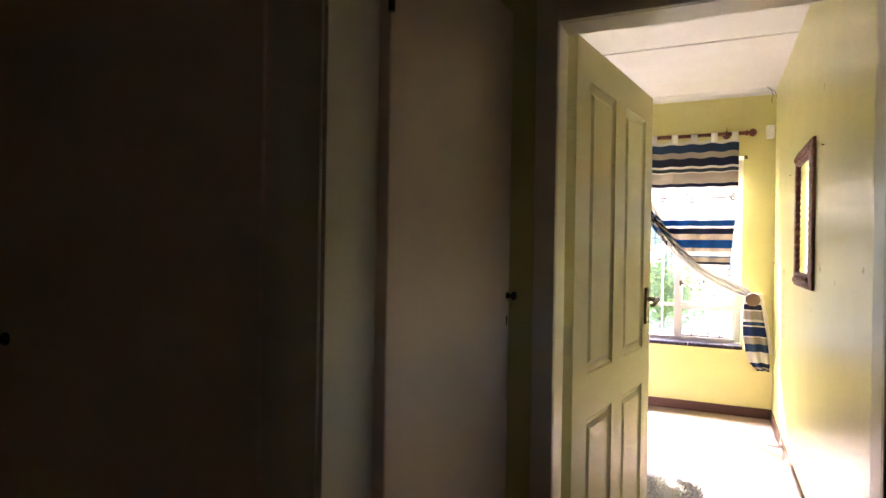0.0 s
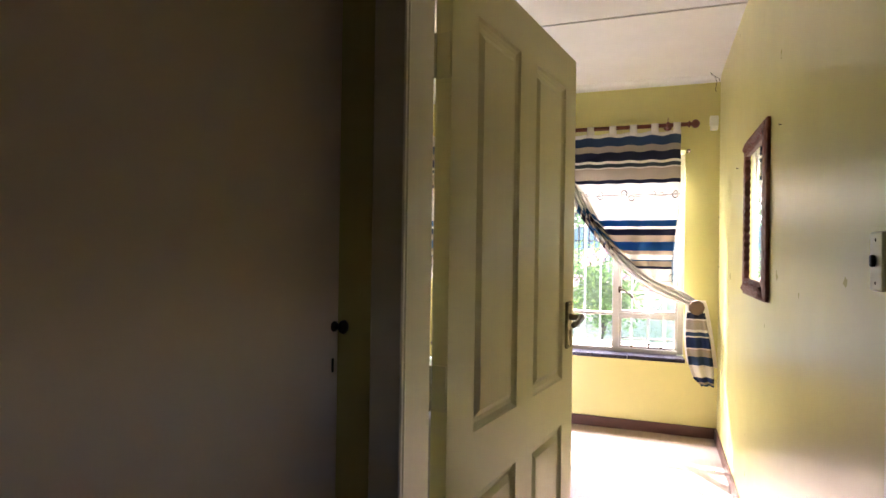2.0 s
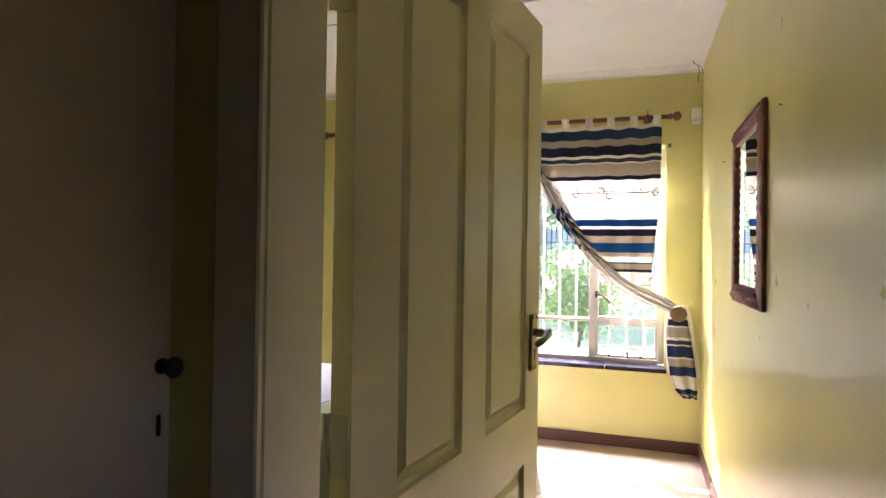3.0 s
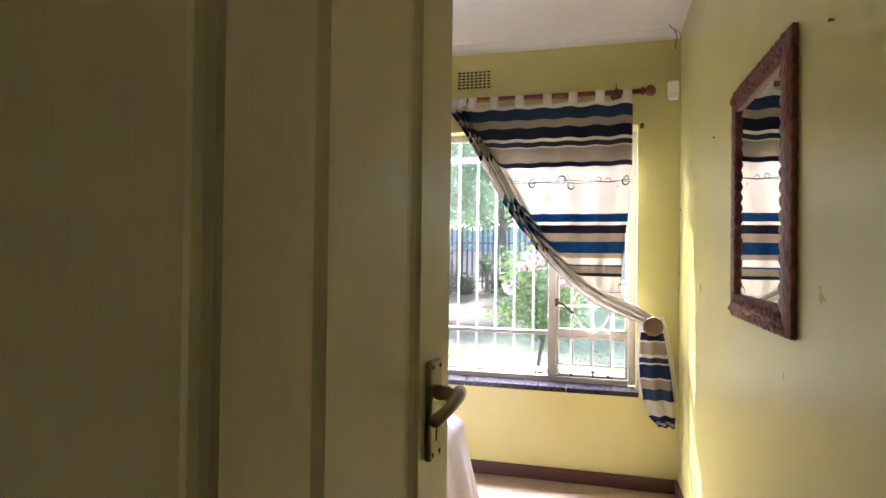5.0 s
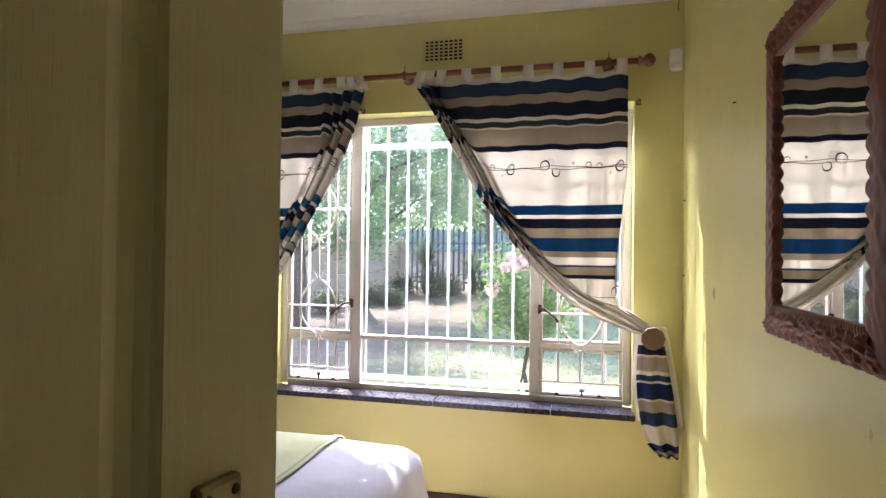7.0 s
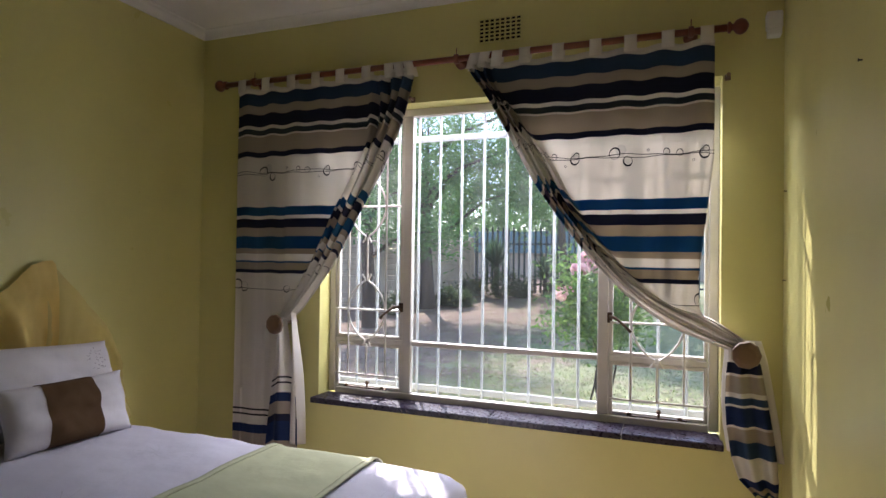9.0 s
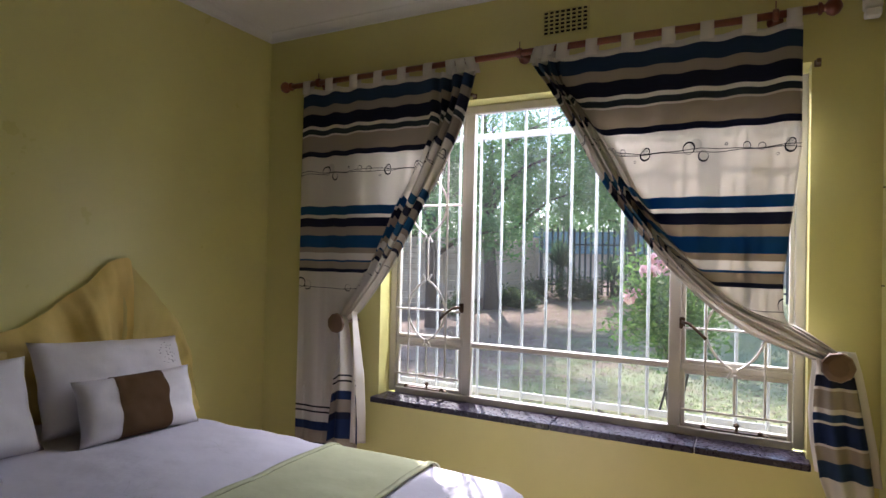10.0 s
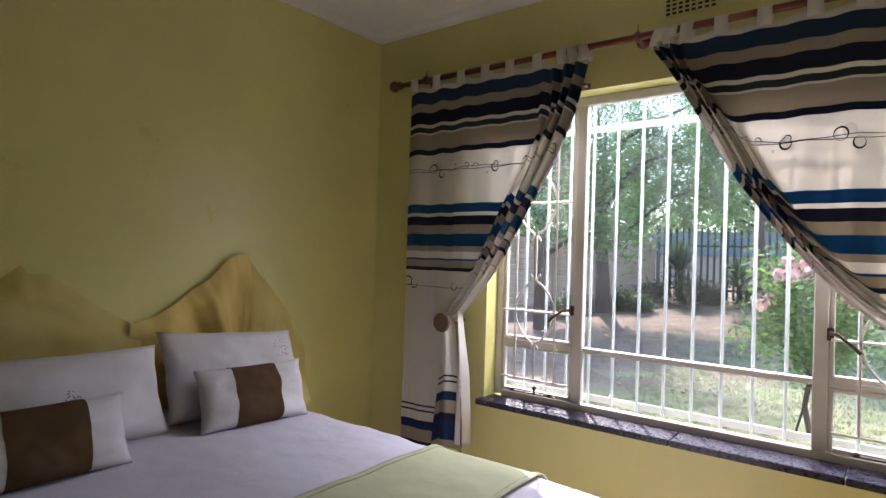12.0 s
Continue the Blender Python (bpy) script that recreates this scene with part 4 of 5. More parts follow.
def spread_point(x, y, lift=0.0, seed=0.0, x_min=None):
    """A point of a cloth laid over the bed; past the edges it rolls over and hangs with soft folds."""
    r, c = 0.07, 0.15
    qx, qy = min(max(x, BX0), BX1 - c), min(max(y, BY0 + c), BY1 - c)
    dx, dy = x - qx, y - qy
    d = math.hypot(dx, dy)
    n1 = noise.noise(Vector((x * 3.1, y * 3.1, seed)))
    n2 = noise.noise(Vector((x * 11, y * 11, seed + 5)))
    z = BZ + lift + 0.012 * n1 + 0.004 * n2
    if d < c - r:
        return (x, y, z)
    ux, uy = dx / d, dy / d
    qx, qy, d = qx + ux * (c - r), qy + uy * (c - r), d - (c - r)
    if d < r * math.pi / 2:
        a = d / r
        return (qx + ux * (r + lift) * math.sin(a), qy + uy * (r + lift) * math.sin(a), z - r * (1 - math.cos(a)))
    drop = d - r * math.pi / 2
    ang = math.atan2(uy, ux)
    run = (qx + qy) * 7.0 + ang * 3.0
    out = r + lift + 0.16 * drop + 0.035 * min(1, drop * 3) * (math.sin(run * 1.9) + 0.5 * math.sin(run * 4.3 + 1))
    return (qx + ux * out, qy + uy * out, max(0.012 + lift, z - r - drop * 0.98))


def bed_cloth(x0, x1, y0, y1, lift, seed, step=0.022):
    nx, ny = int((x1 - x0) / step), int((y1 - y0) / step)
    return sheet([[spread_point(lerp(x0, x1, i / nx), lerp(y0, y1, j / ny), lift, seed) for i in range(nx + 1)] for j in range(ny + 1)])


spread = part("bedspread", bed_cloth(BX0 + 0.02, BX1 + 0.55, BY0 - 0.5, BY1 + 0.5, 0.0, 3.0), M["linen"], None, "", True)
tagged(spread, "white bedspread with faint stitched dandelions, hanging low", "bedspread")
rnd = random.Random(2)
for cx, cy in ((-1.24, -1.08), (-1.28, -1.42), (-1.22, -1.8), (-2.2, -1.15), (-2.1, -1.6), (-2.3, -1.9)):
    pts = []
    for _ in range(7):
        a = rnd.uniform(0, 6.28)
        for q in np.linspace(0.1, 1, 14):
            x, y = cx + math.cos(a + 0.3 * q) * 0.1 * q, cy + math.sin(a + 0.3 * q) * 0.1 * q
            pts.append((Vector(spread_point(x, y, 0.0015, 3.0)), (0, 0, 1)))
    part("embroidery", stitched(pts, 0.0022), M["grey_thread"], spread, "grey stitched dandelion head")
runner = thing("bed_runner", "sage green cloth runner across the foot of the bed", "bed runner")
thicken(part("cloth", bed_cloth(-1.85, -1.43, BY0 - 0.3, BY1 + 0.3, 0.008, 3.0), M["green"], runner, "", True), 0.004)
for x in (-1.85, -1.43):
    thicken(part("hem", bed_cloth(x - 0.012, x + 0.012, BY0 - 0.3, BY1 + 0.3, 0.0115, 3.0, 0.012), M["green"], runner, "stitched hem", True), 0.005)


def cushion_shell(w, h, t, u0=-1.0, u1=1.0, grow=1.0, seed=0.0, n=26):
    """A stuffed case standing on its lower edge: width x, height z, thickness y, with pinched corners and soft dents."""
    bm = bmesh.new()
    sides = []
    for s in (-1, 1):
        rows = []
        for j in range(n + 1):
            v = -1 + 2 * j / n
            row = []
            for i in range(n + 1):
                u = lerp(u0, u1, i / n)
                fat = max(0.0, (1 - abs(u) ** 3.2)) ** 0.5 * max(0.0, (1 - abs(v) ** 3.2)) ** 0.5
                pinch = 1 - 0.07 * (1 - abs(v) ** 2) * abs(u) ** 6
                pinch_v = 1 - 0.07 * (1 - abs(u) ** 2) * abs(v) ** 6
                dent = 1 + 0.3 * noise.noise(Vector((u * 1.8 + seed, v * 1.8, s))) + 0.1 * noise.noise(Vector((u * 6 + seed, v * 4, s)))
                row.append(bm.verts.new((u * w / 2 * pinch, s * t / 2 * fat * dent * grow, (v * pinch_v * grow + 1) * h / 2)))
            rows.append(row)
        sides.append(rows)
        for j in range(n):
            for i in range(n):
                f = (rows[j][i], rows[j][i + 1], rows[j + 1][i + 1], rows[j + 1][i])
                bm.faces.new(f if s < 0 else f[::-1])
    bmesh.ops.remove_doubles(bm, verts=bm.verts, dist=0.0004)
    return bm


def shell_front(u, v, w, h, t, seed, grow=1.0):
    """A point on the front of a stuffed case."""
    fat = max(0.0, (1 - abs(u) ** 3.2)) ** 0.5 * max(0.0, (1 - abs(v) ** 3.2)) ** 0.5
    dent = 1 + 0.3 * noise.noise(Vector((u * 1.8 + seed, v * 1.8, -1))) + 0.1 * noise.noise(Vector((u * 6 + seed, v * 4, -1)))
    return Vector((u * w / 2, -t / 2 * fat * dent * grow - 0.0006, (v + 1) * h / 2))


def pillow(name, label, at, turn, tilt, w, h, t, seed, band=None, sprigs=(), roll=0):
    p = new(name)
    p.matrix_world = pose(*at, 0, 0, turn) @ pose(0, 0, 0, tilt, roll, 0)
    tagged(p, label, name.split("_")[-1] if band else "pillow", "cushions on the bed" if band else "pillows on the bed")
    part("case", cushion_shell(w, h, t, seed=seed), M["pillow"], p, "", True)
    if band:
        part("band", cushion_shell(w, h, t, band[0], band[1], 1.025, seed, 20), M["brown"], p, "brown suede middle band", True)
    for k, (cu, cv, r) in enumerate(sprigs):
        rnd = random.Random(k + int(seed))
        pts = []
        for _ in range(34):
            a, q = rnd.uniform(0, 2 * math.pi), math.sqrt(rnd.random())
            pts.append((shell_front(cu + r * q * math.cos(a) * h / w, cv + r * q * math.sin(a), w, h, t, seed), (0, -1, 0)))
        part("embroidery", stitched(pts, 0.0022), M["thread"], p, "dark stitched flecks")
    return p


# pillows lean back on the wall; local -y faces the foot of the bed
pillow("bed_pillow", "large white pillow with stitched flecks leaning on the wall", (-2.74, -1.15, BZ), 92, -24, 0.68, 0.38, 0.17, 1.0, None, ((0.62, 0.45, 0.3),), 4)
pillow("bed_pillow", "large white pillow leaning on the wall", (-2.72, -1.825, BZ), 88, -26, 0.68, 0.36, 0.18, 5.0, None, ((-0.02, -0.05, 0.16),))
pillow("cushion", "small white cushion with a brown middle band", (-2.57, -1.19, BZ), 84, -20, 0.48, 0.25, 0.13, 9.0, (-0.43, 0.40))
pillow("cushion", "small white cushion with a wide brown middle band", (-2.50, -1.97, BZ), 90, -22, 0.5, 0.24, 0.14, 13.0, (-0.45, 0.45))

# yellow gauze pinned up behind the pillows
TOP = [(-2.4, 1.05), (-2.15, 1.12), (-1.96, 1.2), (-1.885, 1.26), (-1.86, 1.22), (-1.80, 1.23), (-1.68, 1.14), (-1.56, 1.06), (-1.476, 1.01), (-1.40, 1.03), (-1.28, 1.10), (-1.13, 1.2), (-1.03, 1.295), (-0.985, 1.31), (-0.935, 1.315), (-0.895, 1.27), (-0.80, 1.17), (-0.70, 1.06), (-0.605, 0.93), (-0.545, 0.79), (-0.525, 0.70), (-0.52, 0.62)]


def gauze_sheet(y0, y1, low, out, folds, seed, sag=0.0):
    pts = []
    for j in range(30):
        row = []
        for i in range(70):
            y = lerp(y0, y1, i / 69)
            top = along(TOP, y)
            z = lerp(top, low, j / 29)
            ray = math.atan2(z - 0.55, y + 0.93)
            wave = math.sin(ray * folds + seed) * 0.5 + 0.5
            row.append((LEFT + out + 0.05 * wave * min(1, j / 4) + 0.022 * noise.noise(Vector((y * 7, z * 7, seed))) + 0.012 * abs(noise.noise(Vector((ray * 9, seed, math.hypot(y + 0.93, z - 0.55) * 3)))), y, z + 0.008 * noise.noise(Vector((y * 12, 0, seed)))))
        pts.append(row)
    return sheet(pts)


gauze = thing("gauze_drape", "sheer yellow gauze pinned up in peaks behind the pillows", "drape", (0, 0, 0))
part("veil", gauze_sheet(-2.4, -1.45, 0.5, 0.012, 5.0, 1.0), M["gauze"], gauze, "", True)
part("fold", gauze_sheet(-1.5, -0.92, 0.55, 0.03, 13.0, 2.0), M["gauze_fold"], gauze, "folded ochre gauze", True)
part("veil", gauze_sheet(-0.96, -0.52, 0.5, 0.012, 4.0, 3.0), M["gauze"], gauze, "", True)

# shaggy rug by the bed
rnd = random.Random(4)
bm = boxed(-0.98, -0.5, -2.75, -1.77, 0.001, 0.012, 0.004)
verts, faces = [], []
for _ in range(9000):
    x, y = rnd.uniform(-0.99, -0.49), rnd.uniform(-2.76, -1.76)
    a, l = rnd.uniform(0, 6.28), rnd.uniform(0.012, 0.03)
    dx, dy = math.cos(a), math.sin(a)
    k = len(verts)
    verts += [(x - dy * 0.003, y + dx * 0.003, 0.01), (x + dy * 0.003, y - dx * 0.003, 0.01), (x + dx * l, y + dy * l, 0.01 + rnd.uniform(0.008, 0.022))]
    faces.append((k, k + 1, k + 2))
rug = thing("rug", "small shaggy beige rug on the floor", "rug")
part("base", bm, M["rug"], rug)
me = bpy.data.meshes.new("shag")
me.from_pydata(verts, [], faces)
me.materials.append(M["rug"])
pile = new("shag", me)
pile.parent = rug
tagged(pile, kind="stuff")

# ---- garden ----
def ground_z(x, y):
    t = min(1.0, max(0.0, (y - 8.0) / 8.0))
    return -0.2 + 0.55 * t * t * (3 - 2 * t)


bm = bmesh.new()
ys = [0.19, 1, 2, 3, 4, 5, 6, 8, 9, 10, 11, 12, 13, 14, 15, 16, 18, 24, 40, 100, 600]
xs = [-600, -60, -20, -10, -5, 0, 5, 10, 20, 60, 600]
grid = [[bm.verts.new((x, y, ground_z(x, y))) for x in xs] for y in ys]
for j in range(len(ys) - 1):
    for i in range(len(xs) - 1):
        bm.faces.new((grid[j][i], grid[j][i + 1], grid[j + 1][i + 1], grid[j + 1][i]))
back = [bm.verts.new((x, y, -0.2)) for x, y in ((-600, -600), (600, -600), (600, 0.19), (-600, 0.19))]
bm.faces.new(back)
structure("ground", bm, M["ground"], "patchy garden lawn with bare reddish soil", "ground", True)
structure("wall_outside", boxed(LEFT - 2.0, LEFT - WALL - 0.001, 0.0, WALL, -0.3, 3.0), M["render"], "outside plaster wall of the house", "wall")
structure("roof", boxed(LEFT - 2.0, 2.0, -7.2, 0.45, 2.95, 3.1), M["render"], "flat eaves of the house", "roof")


def leaves(rnd, centre, size, count, leaf, squash=1.0):
    """Many small leaves gathered in a loose clump."""
    out_v, out_f = [], []
    for _ in range(count):
        d = Vector((rnd.gauss(0, 1), rnd.gauss(0, 1), rnd.gauss(0, squash)))
        p = Vector(centre) + d * size * 0.5
        a, b = Vector((rnd.gauss(0, 1), rnd.gauss(0, 1), rnd.gauss(0, 0.6))).normalized(), Vector((rnd.gauss(0, 1), rnd.gauss(0, 1), rnd.gauss(0, 1))).normalized()
        b = (b - a * b.dot(a)).normalized()
        l, w = leaf * rnd.uniform(0.7, 1.4), leaf * rnd.uniform(0.25, 0.45)
        k = len(out_v)
        out_v += [tuple(p - a * l), tuple(p + b * w), tuple(p + a * l), tuple(p - b * w)]
        out_f.append((k, k + 1, k + 2, k + 3))
    return out_v, out_f


def from_lists(name, v, f, material, parent):
    me = bpy.data.meshes.new(name)
    me.from_pydata(v, [], f)
    me.materials.append(material)
    ob = new(name, me)
    ob.parent = parent
    return ob


def tree(at, height, spread_r, trunk_r, seed, clumps, per, leaf, mat, label, low=0.3):
    rnd = random.Random(seed)
    t = thing("tree", label, "tree", at, group="garden trees")
    bm = bmesh.new()
    fork = height * low
    lean = rnd.uniform(-0.05, 0.05)
    tube(bm, [(0, 0, -0.1), (lean * fork, 0.02, fork * 0.5), (lean * 2 * fork, 0, fork), (lean * 3 * fork, 0.1, fork * 1.7), (lean * 2 * fork, 0.1, height * 0.8)], [trunk_r * 1.3, trunk_r, trunk_r * 0.85, trunk_r * 0.5, trunk_r * 0.15], 10)
    tips = []
    for k in range(11):
        a = k * 2.4 + rnd.uniform(-0.4, 0.4)
        z0 = fork * rnd.uniform(0.8, 1.0) + (height * 0.5) * k / 11
        reach = spread_r * rnd.uniform(0.6, 1.0)
        z1 = z0 + rnd.uniform(0.1, 0.35) * height
        p0, p3 = Vector((lean * z0 * 2, 0, z0)), Vector((math.cos(a) * reach, math.sin(a) * reach, z1))
        p1 = p0.lerp(p3, 0.35) + Vector((0, 0, 0.2))
        p2 = p0.lerp(p3, 0.7) + Vector((rnd.uniform(-0.2, 0.2), rnd.uniform(-0.2, 0.2), 0.15))
        tube(bm, [p0, p1, p2, p3], [trunk_r * 0.4, trunk_r * 0.28, trunk_r * 0.16, trunk_r * 0.05], 6)
        tips += [p1, p2, p3, p2.lerp(p3, 0.5)]
    part("trunk", bm, M["bark"], t, "", True)
    V, F = [], []
    for _ in range(clumps):
        c = rnd.choice(tips) + Vector((rnd.gauss(0, 0.35), rnd.gauss(0, 0.35), rnd.gauss(0, 0.3))) * spread_r * 0.35
        v, f = leaves(rnd, c, rnd.uniform(0.25, 0.6), per, leaf)
        F += [tuple(i + len(V) for i in q) for q in f]
        V += v
    from_lists("crown", V, F, mat, t)
    return t


tree((-6.3, 11.4, ground_z(0, 11.4) - 0.02), 6.0, 3.0, 0.17, 3, 720, 60, 0.05, M["leaf"], "slender leafy garden tree with several limbs")
tree((-6.46, 8.5, ground_z(0, 8.5) - 0.02), 5.2, 1.7, 0.15, 8, 190, 60, 0.055, M["leaf"], "leafy tree beside the boundary wall", 0.35)
tree((-3.0, 13.2, ground_z(0, 13.2) - 0.02), 5.6, 3.0, 0.10, 21, 480, 60, 0.06, M["leaf_far"], "light green leafy tree before the fence", 0.42)
for k, (x, y) in enumerate(((-12, 30), (-6, 33), (0, 31), (6, 34), (-17, 26))):
    tree((x, y, 0.1), 8.0, 4.0, 0.25, 40 + k, 220, 50, 0.12, M["leaf_far"], "tall tree beyond the fence", 0.2)


rnd = random.Random(77)
V, F = [], []
for _ in range(800):
    c = (rnd.uniform(-34, 16), rnd.uniform(37, 46), 1.0 + 8.5 * rnd.random() ** 1.7)
    v, f = leaves(rnd, c, rnd.uniform(1.2, 2.4), 34, 0.2)
    F += [tuple(i + len(V) for i in q) for q in f]
    V += v
for _ in range(420):
    c = (rnd.uniform(-34, 16), rnd.uniform(35, 46), rnd.uniform(1.5, 4.5))
    v, f = leaves(rnd, c, rnd.uniform(0.9, 1.8), 40, 0.16)
    F += [tuple(i + len(V) for i in q) for q in f]
    V += v
tagged(from_lists("far_woods", V, F, M["leaf_far"], None), "far green trees beyond the fence", "trees", kind="stuff")


def shrub(at, size, count, leaf, mat, label, seed):
    rnd = random.Random(seed)
    t = thing("shrub", label, "shrub", at, group="garden shrubs")
    bm = bmesh.new()
    V, F = [], []
    for k in range(9):
        a = k * 2.4
        tip = Vector((math.cos(a) * size * rnd.uniform(0.2, 0.8), math.sin(a) * size * rnd.uniform(0.2, 0.8), size * rnd.uniform(0.5, 1.2)))
        tube(bm, [(0, 0, -0.05), tip * 0.5 + Vector((0, 0, 0.05)), tip], [0.02, 0.014, 0.006], 6)
        v, f = leaves(rnd, tip * 0.8, size * 0.75, count, leaf)
        v = [(a, b, max(0.02, c)) for a, b, c in v]
        F += [tuple(i + len(V) for i in q) for q in f]
        V += v
    part("stems", bm, M["bark"], t, "", True)
    from_lists("foliage", V, F, mat, t)


for k, (x, y, s) in enumerate(((-4.8, 13.3, 0.55), (-5.77, 13.5, 0.36), (-3.4, 13.9, 0.3), (-5.96, 11.9, 0.34), (-5.5, 11.8, 0.28), (-6.7, 10.3, 0.35), (-4.3, 13.6, 0.36))):
    shrub((x, y, ground_z(x, y) - 0.02), s, 150, 0.05, M["shrub"], "low dark green garden shrub", 60 + k)


def yucca(at, size, blades, seed, lift):
    rnd = random.Random(seed)
    t = thing("yucca_plant", "spiky green yucca with stiff blades", "yucca", at, group="yuccas by the fence")
    part("stem", tube(bmesh.new(), [(0, 0, -0.05), (0.02, 0, lift), (0, 0, lift + size * 0.6)], [0.09, 0.08, 0.05], 9), M["bark"], t)
    V, F = [], []
    for _ in range(blades):
        a, e, l = rnd.uniform(0, 6.28), rnd.uniform(-0.35, 1.45), size * rnd.uniform(0.6, 0.85)
        d = Vector((math.cos(a) * math.cos(e), math.sin(a) * math.cos(e), math.sin(e)))
        s = Vector((-math.sin(a), math.cos(a), 0)) * 0.022
        o = Vector((0, 0, lift + size * rnd.uniform(0.3, 0.62)))
        k = len(V)
        mid, tip = o + d * l * 0.55, o + d * l - Vector((0, 0, 0.06))
        V += [tuple(p) for p in (o - s * 0.7, o + s * 0.7, mid + s, mid - s, tip)]
        F += [(k, k + 1, k + 2, k + 3), (k + 3, k + 2, k + 4)]
    from_lists("blades", V, F, M["yucca"], t)


yucca((-5.19, 13.95, ground_z(0, 13.95)), 1.15, 300, 1, 0.38)
yucca((-3.73, 14.0, ground_z(0, 14.0)), 1.0, 200, 2, 0.1)

# palisade fence along the far end, and the precast wall down one side
FY, FZ = 14.5, ground_z(0, 14.5)
fence = thing("palisade_fence", "dark steel palisade fence with pointed pales", "fence", (0, FY, FZ))
pale_bm = bmesh.new()
pale = [(-0.03, 0.0), (0.03, 0.0), (0.03, 1.87), (0.012, 2.02), (0.0, 1.95), (-0.012, 2.02), (-0.03, 1.87)]
fr, bk = [pale_bm.verts.new((x, -0.012, z)) for x, z in pale], [pale_bm.verts.new((x, 0.0, z)) for x, z in pale]
pale_bm.faces.new(fr)
pale_bm.faces.new(bk[::-1])
for i in range(len(pale)):
    k = (i + 1) % len(pale)
    pale_bm.faces.new((fr[k], fr[i], bk[i], bk[k]))
pale_me = mesh_of("pale", pale_bm, M["fence"])
for k in range(64):
    ob = new("pale", pale_me)
    ob.parent = fence
    ob.location = (-5.95 + k * 0.166, 0, 0.02)
for z in (0.28, 1.48):
    part("rail", boxed(-6.03, 4.6, 0.002, 0.045, z - 0.025, z + 0.025), M["fence"], fence)
for k in range(5):
    part("post", boxed(-6.03 + k * 2.65, -5.95 + k * 2.65, 0.047, 0.12, -0.05, 2.05), M["fence"], fence)
structure("backdrop", boxed(-10.4, 8.0, 27.0, 27.3, 1.62, 2.75), M["blue"], "faded blue sheeting on a wall beyond the palisade", "fence")
structure("wall_beyond", boxed(-20.0, 12.0, 27.31, 27.6, 0.0, 1.75), M["precast"], "pale wall beyond the palisade fence", "garden wall")

bwall = thing("boundary_wall", "weathered ribbed precast concrete slab wall", "garden wall", (-6.12, 14.42, 0.0), 144.5)
for k in range(7):
    part("post", boxed(-0.075, 0.075, k * 1.55 - 0.07, k * 1.55 + 0.07, -0.25, 1.98, 0.012), M["precast"], bwall)
bm = bmesh.new()
for z in (0.003, 0.152):
    box(bm, -0.028, 0.028, 0.072, 1.478, z, z + 0.143, 0.014)
slab_me = mesh_of("slab", bm, M["precast"])
# the third course carries a row of small arches
bm = boxed(-0.022, 0.022, 0.072, 1.478, 0.003, 0.297, 0.01)
for k in range(9):
    yc = 0.15 + k * 0.156
    tube(bm, [(0.022, yc + 0.065 * math.cos(a), 0.06 + 0.18 * math.sin(a)) for a in np.linspace(0, math.pi, 9)], 0.014, 6)
    tube(bm, [(-0.022, yc + 0.065 * math.cos(a), 0.06 + 0.18 * math.sin(a)) for a in np.linspace(0, math.pi, 9)], 0.014, 6)
arch_me = mesh_of("slab", bm, M["precast"])
for k in range(6):
    for j in range(7):
        ob = new("slab", arch_me if j == 2 else slab_me)
        ob.parent = bwall
        ob.location = (0, k * 1.55, -0.22 + j * 0.3)


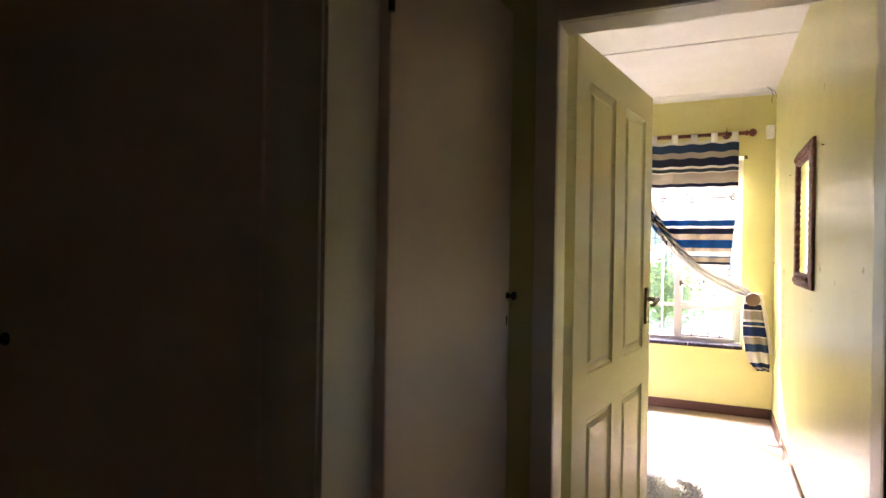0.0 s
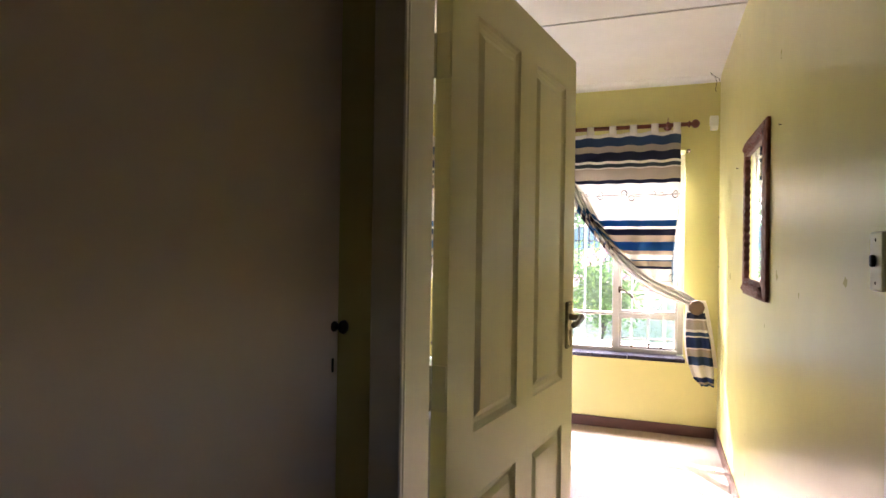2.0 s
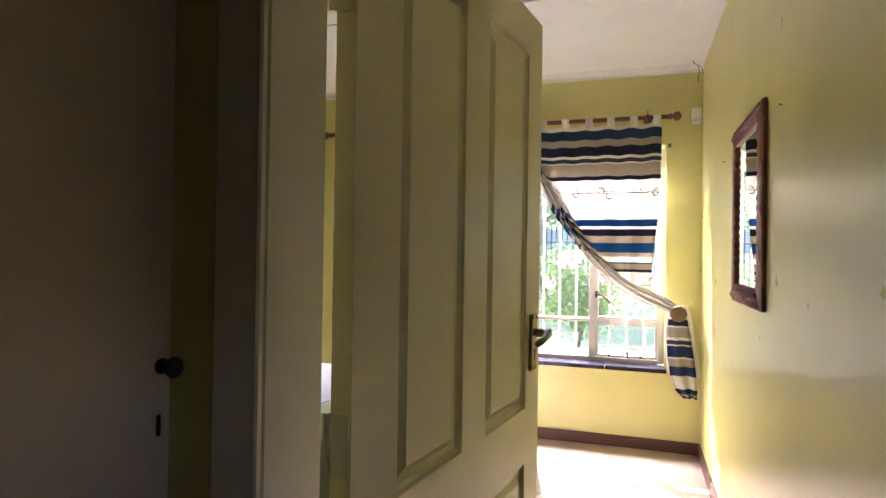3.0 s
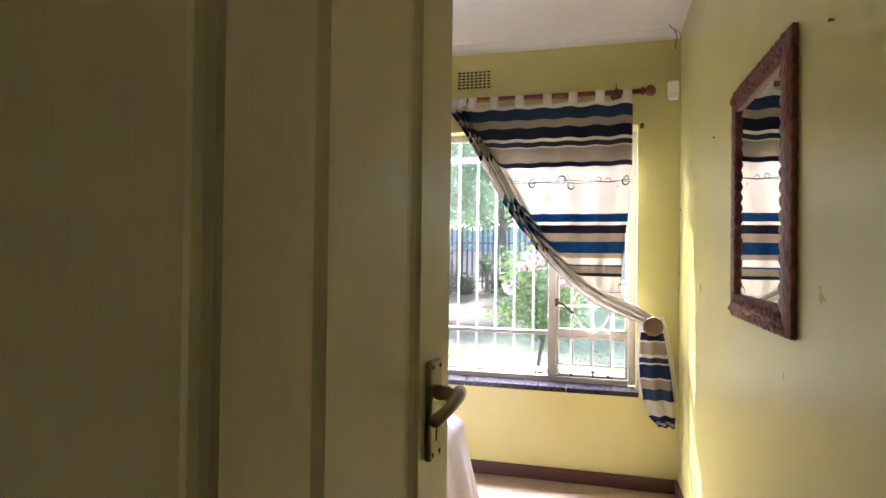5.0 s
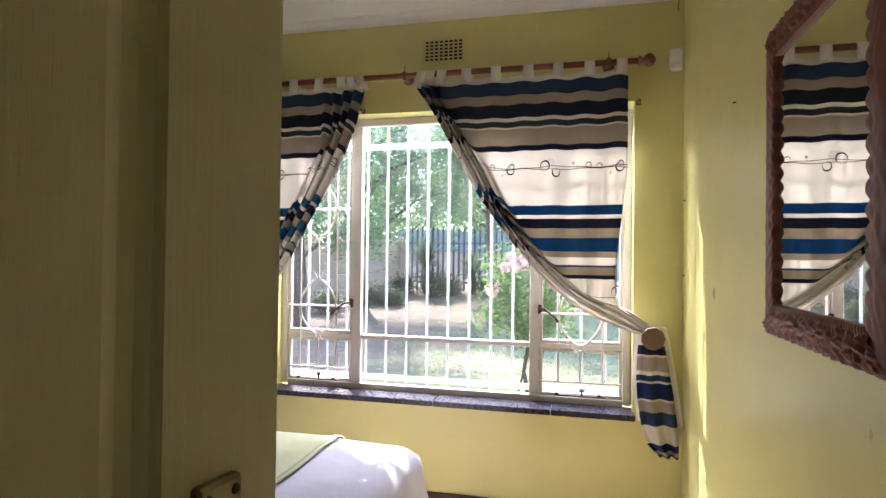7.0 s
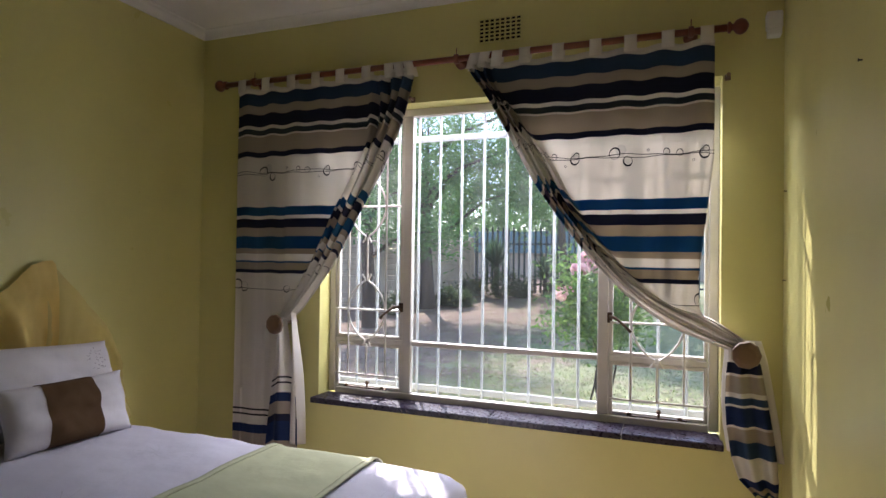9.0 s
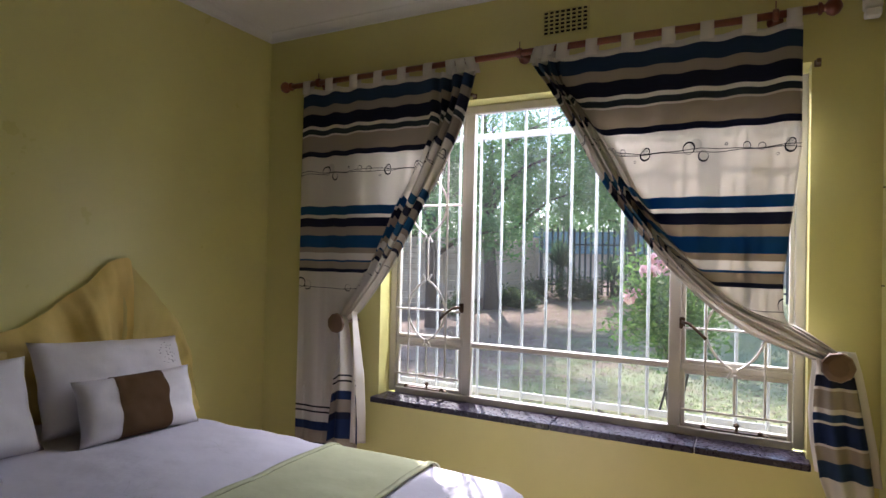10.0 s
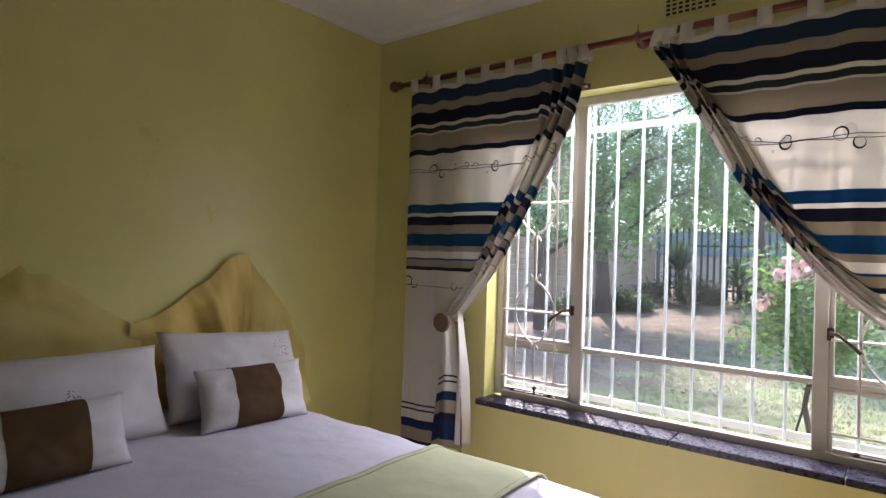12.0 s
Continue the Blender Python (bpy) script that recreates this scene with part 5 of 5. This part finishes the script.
def rose_bush(at, seed):
    rnd = random.Random(seed)
    t = thing("rose_bush", "rose bush with large pink blooms on a tall stem", "rose bush", at)
    bm = bmesh.new()
    tube(bm, [(0.05, 0, -0.05), (-0.02, 0.02, 0.3), (0.03, 0, 0.62), (0.0, 0, 0.8)], [0.03, 0.024, 0.02, 0.015], 8)
    V, F, tips = [], [], []
    for k in range(16):
        a, reach = k * 2.4, rnd.uniform(0.2, 0.62)
        tip = Vector((math.cos(a) * reach, math.sin(a) * reach * 0.8, rnd.uniform(0.75, 1.65)))
        tips.append(tip)
        tube(bm, [(0.0, 0, 0.6), Vector((0, 0, 0.65)).lerp(tip, 0.5) + Vector((0, 0, 0.05)), tip], [0.012, 0.008, 0.004], 6)
        for c in (tip, tip.lerp(Vector((0, 0, 0.8)), 0.4)):
            v, f = leaves(rnd, c, 0.24, 165, 0.040)
            F += [tuple(i + len(V) for i in q) for q in f]
            V += v
    part("stem", bm, M["bark"], t, "", True)
    from_lists("foliage", V, F, M["rose_leaf"], t)
    for k, (x, z) in enumerate(((-0.16, 1.62), (-0.08, 1.56), (0.0, 1.6), (-0.2, 1.5), (-0.42, 1.25), (-0.35, 1.22), (-0.3, 1.27), (0.3, 1.3), (0.62, 1.12), (0.05, 1.66), (-0.12, 1.5), (-0.02, 1.52))):
        bm = bmesh.new()
        for _ in range(22):
            a, e, r = rnd.uniform(0, 6.28), rnd.uniform(-0.4, 1.4), rnd.uniform(0.02, 0.062)
            d = Vector((math.cos(a) * math.cos(e), math.sin(a) * math.cos(e), math.sin(e)))
            side = d.orthogonal().normalized() * 0.03
            up = d.cross(side).normalized() * 0.028
            c = d * r * 0.85
            q = [bm.verts.new(c + p) for p in (-side - up, side - up, side * 1.1 + up + d * 0.012, up * 1.5 + d * 0.02, -side * 1.1 + up + d * 0.012)]
            bm.faces.new(q)
        ob = part("bloom", bm, M["petal"], t, "open pink rose bloom")
        ob.location = (x, rnd.uniform(-0.35, 0.1), z)


rose_bush((-1.14, 3.7, -0.26), 11)
for dx, dy, top in ((0.12, -0.05, 0.35), (0.3, 0.25, 0.22)):
    bm = tube(bmesh.new(), [(-1.25 + dx - 0.1, 3.7 + dy, -0.25), (-1.25 + dx + top * 0.4, 3.7 + dy, 0.75)], 0.011, 8)
    tagged(part("garden_stake", bm, M["dark_metal"]), "thin dark stake propping the rose bush", "stake", "stakes by the rose bush")

rnd = random.Random(9)
V, F = [], []
for _ in range(42000):
    y = 0.5 + 15 * rnd.random() ** 1.6
    x = rnd.uniform(-3.0 - y * 0.35, 1.5)
    if x < -2.4 - 0.2 * y and rnd.random() < 0.6:
        continue
    a, h = rnd.uniform(0, 6.28), rnd.uniform(0.015, 0.045)
    z = ground_z(x, y) - 0.003
    k = len(V)
    V += [(x - math.sin(a) * 0.006, y + math.cos(a) * 0.006, z), (x + math.sin(a) * 0.006, y - math.cos(a) * 0.006, z), (x + math.cos(a) * 0.02, y + math.sin(a) * 0.02, z + h)]
    F.append((k, k + 1, k + 2))
LV, LF = [], []
for _ in range(17000):
    y = 1.0 + 18 * rnd.random() ** 1.3
    x = rnd.uniform(-4.0 - y * 0.4, 0.5)
    a, r = rnd.uniform(0, 6.28), rnd.uniform(0.012, 0.04)
    z = ground_z(x, y)
    k = len(LV)
    for q in range(4):
        LV.append((x + r * math.cos(a + q * 1.57) * (1 if q % 2 else 0.45), y + r * math.sin(a + q * 1.57) * (1 if q % 2 else 0.45), z + 0.004 + rnd.uniform(0, 0.02)))
    LF.append((k, k + 1, k + 2, k + 3))
tagged(from_lists("leaf_litter", LV, LF, M["litter"], None), "dry fallen leaves and bits on the ground", "leaf litter", kind="stuff")
lawn = from_lists("grass", V, F, M["grass"], None)
tagged(lawn, "short patchy lawn grass", "grass", kind="stuff")
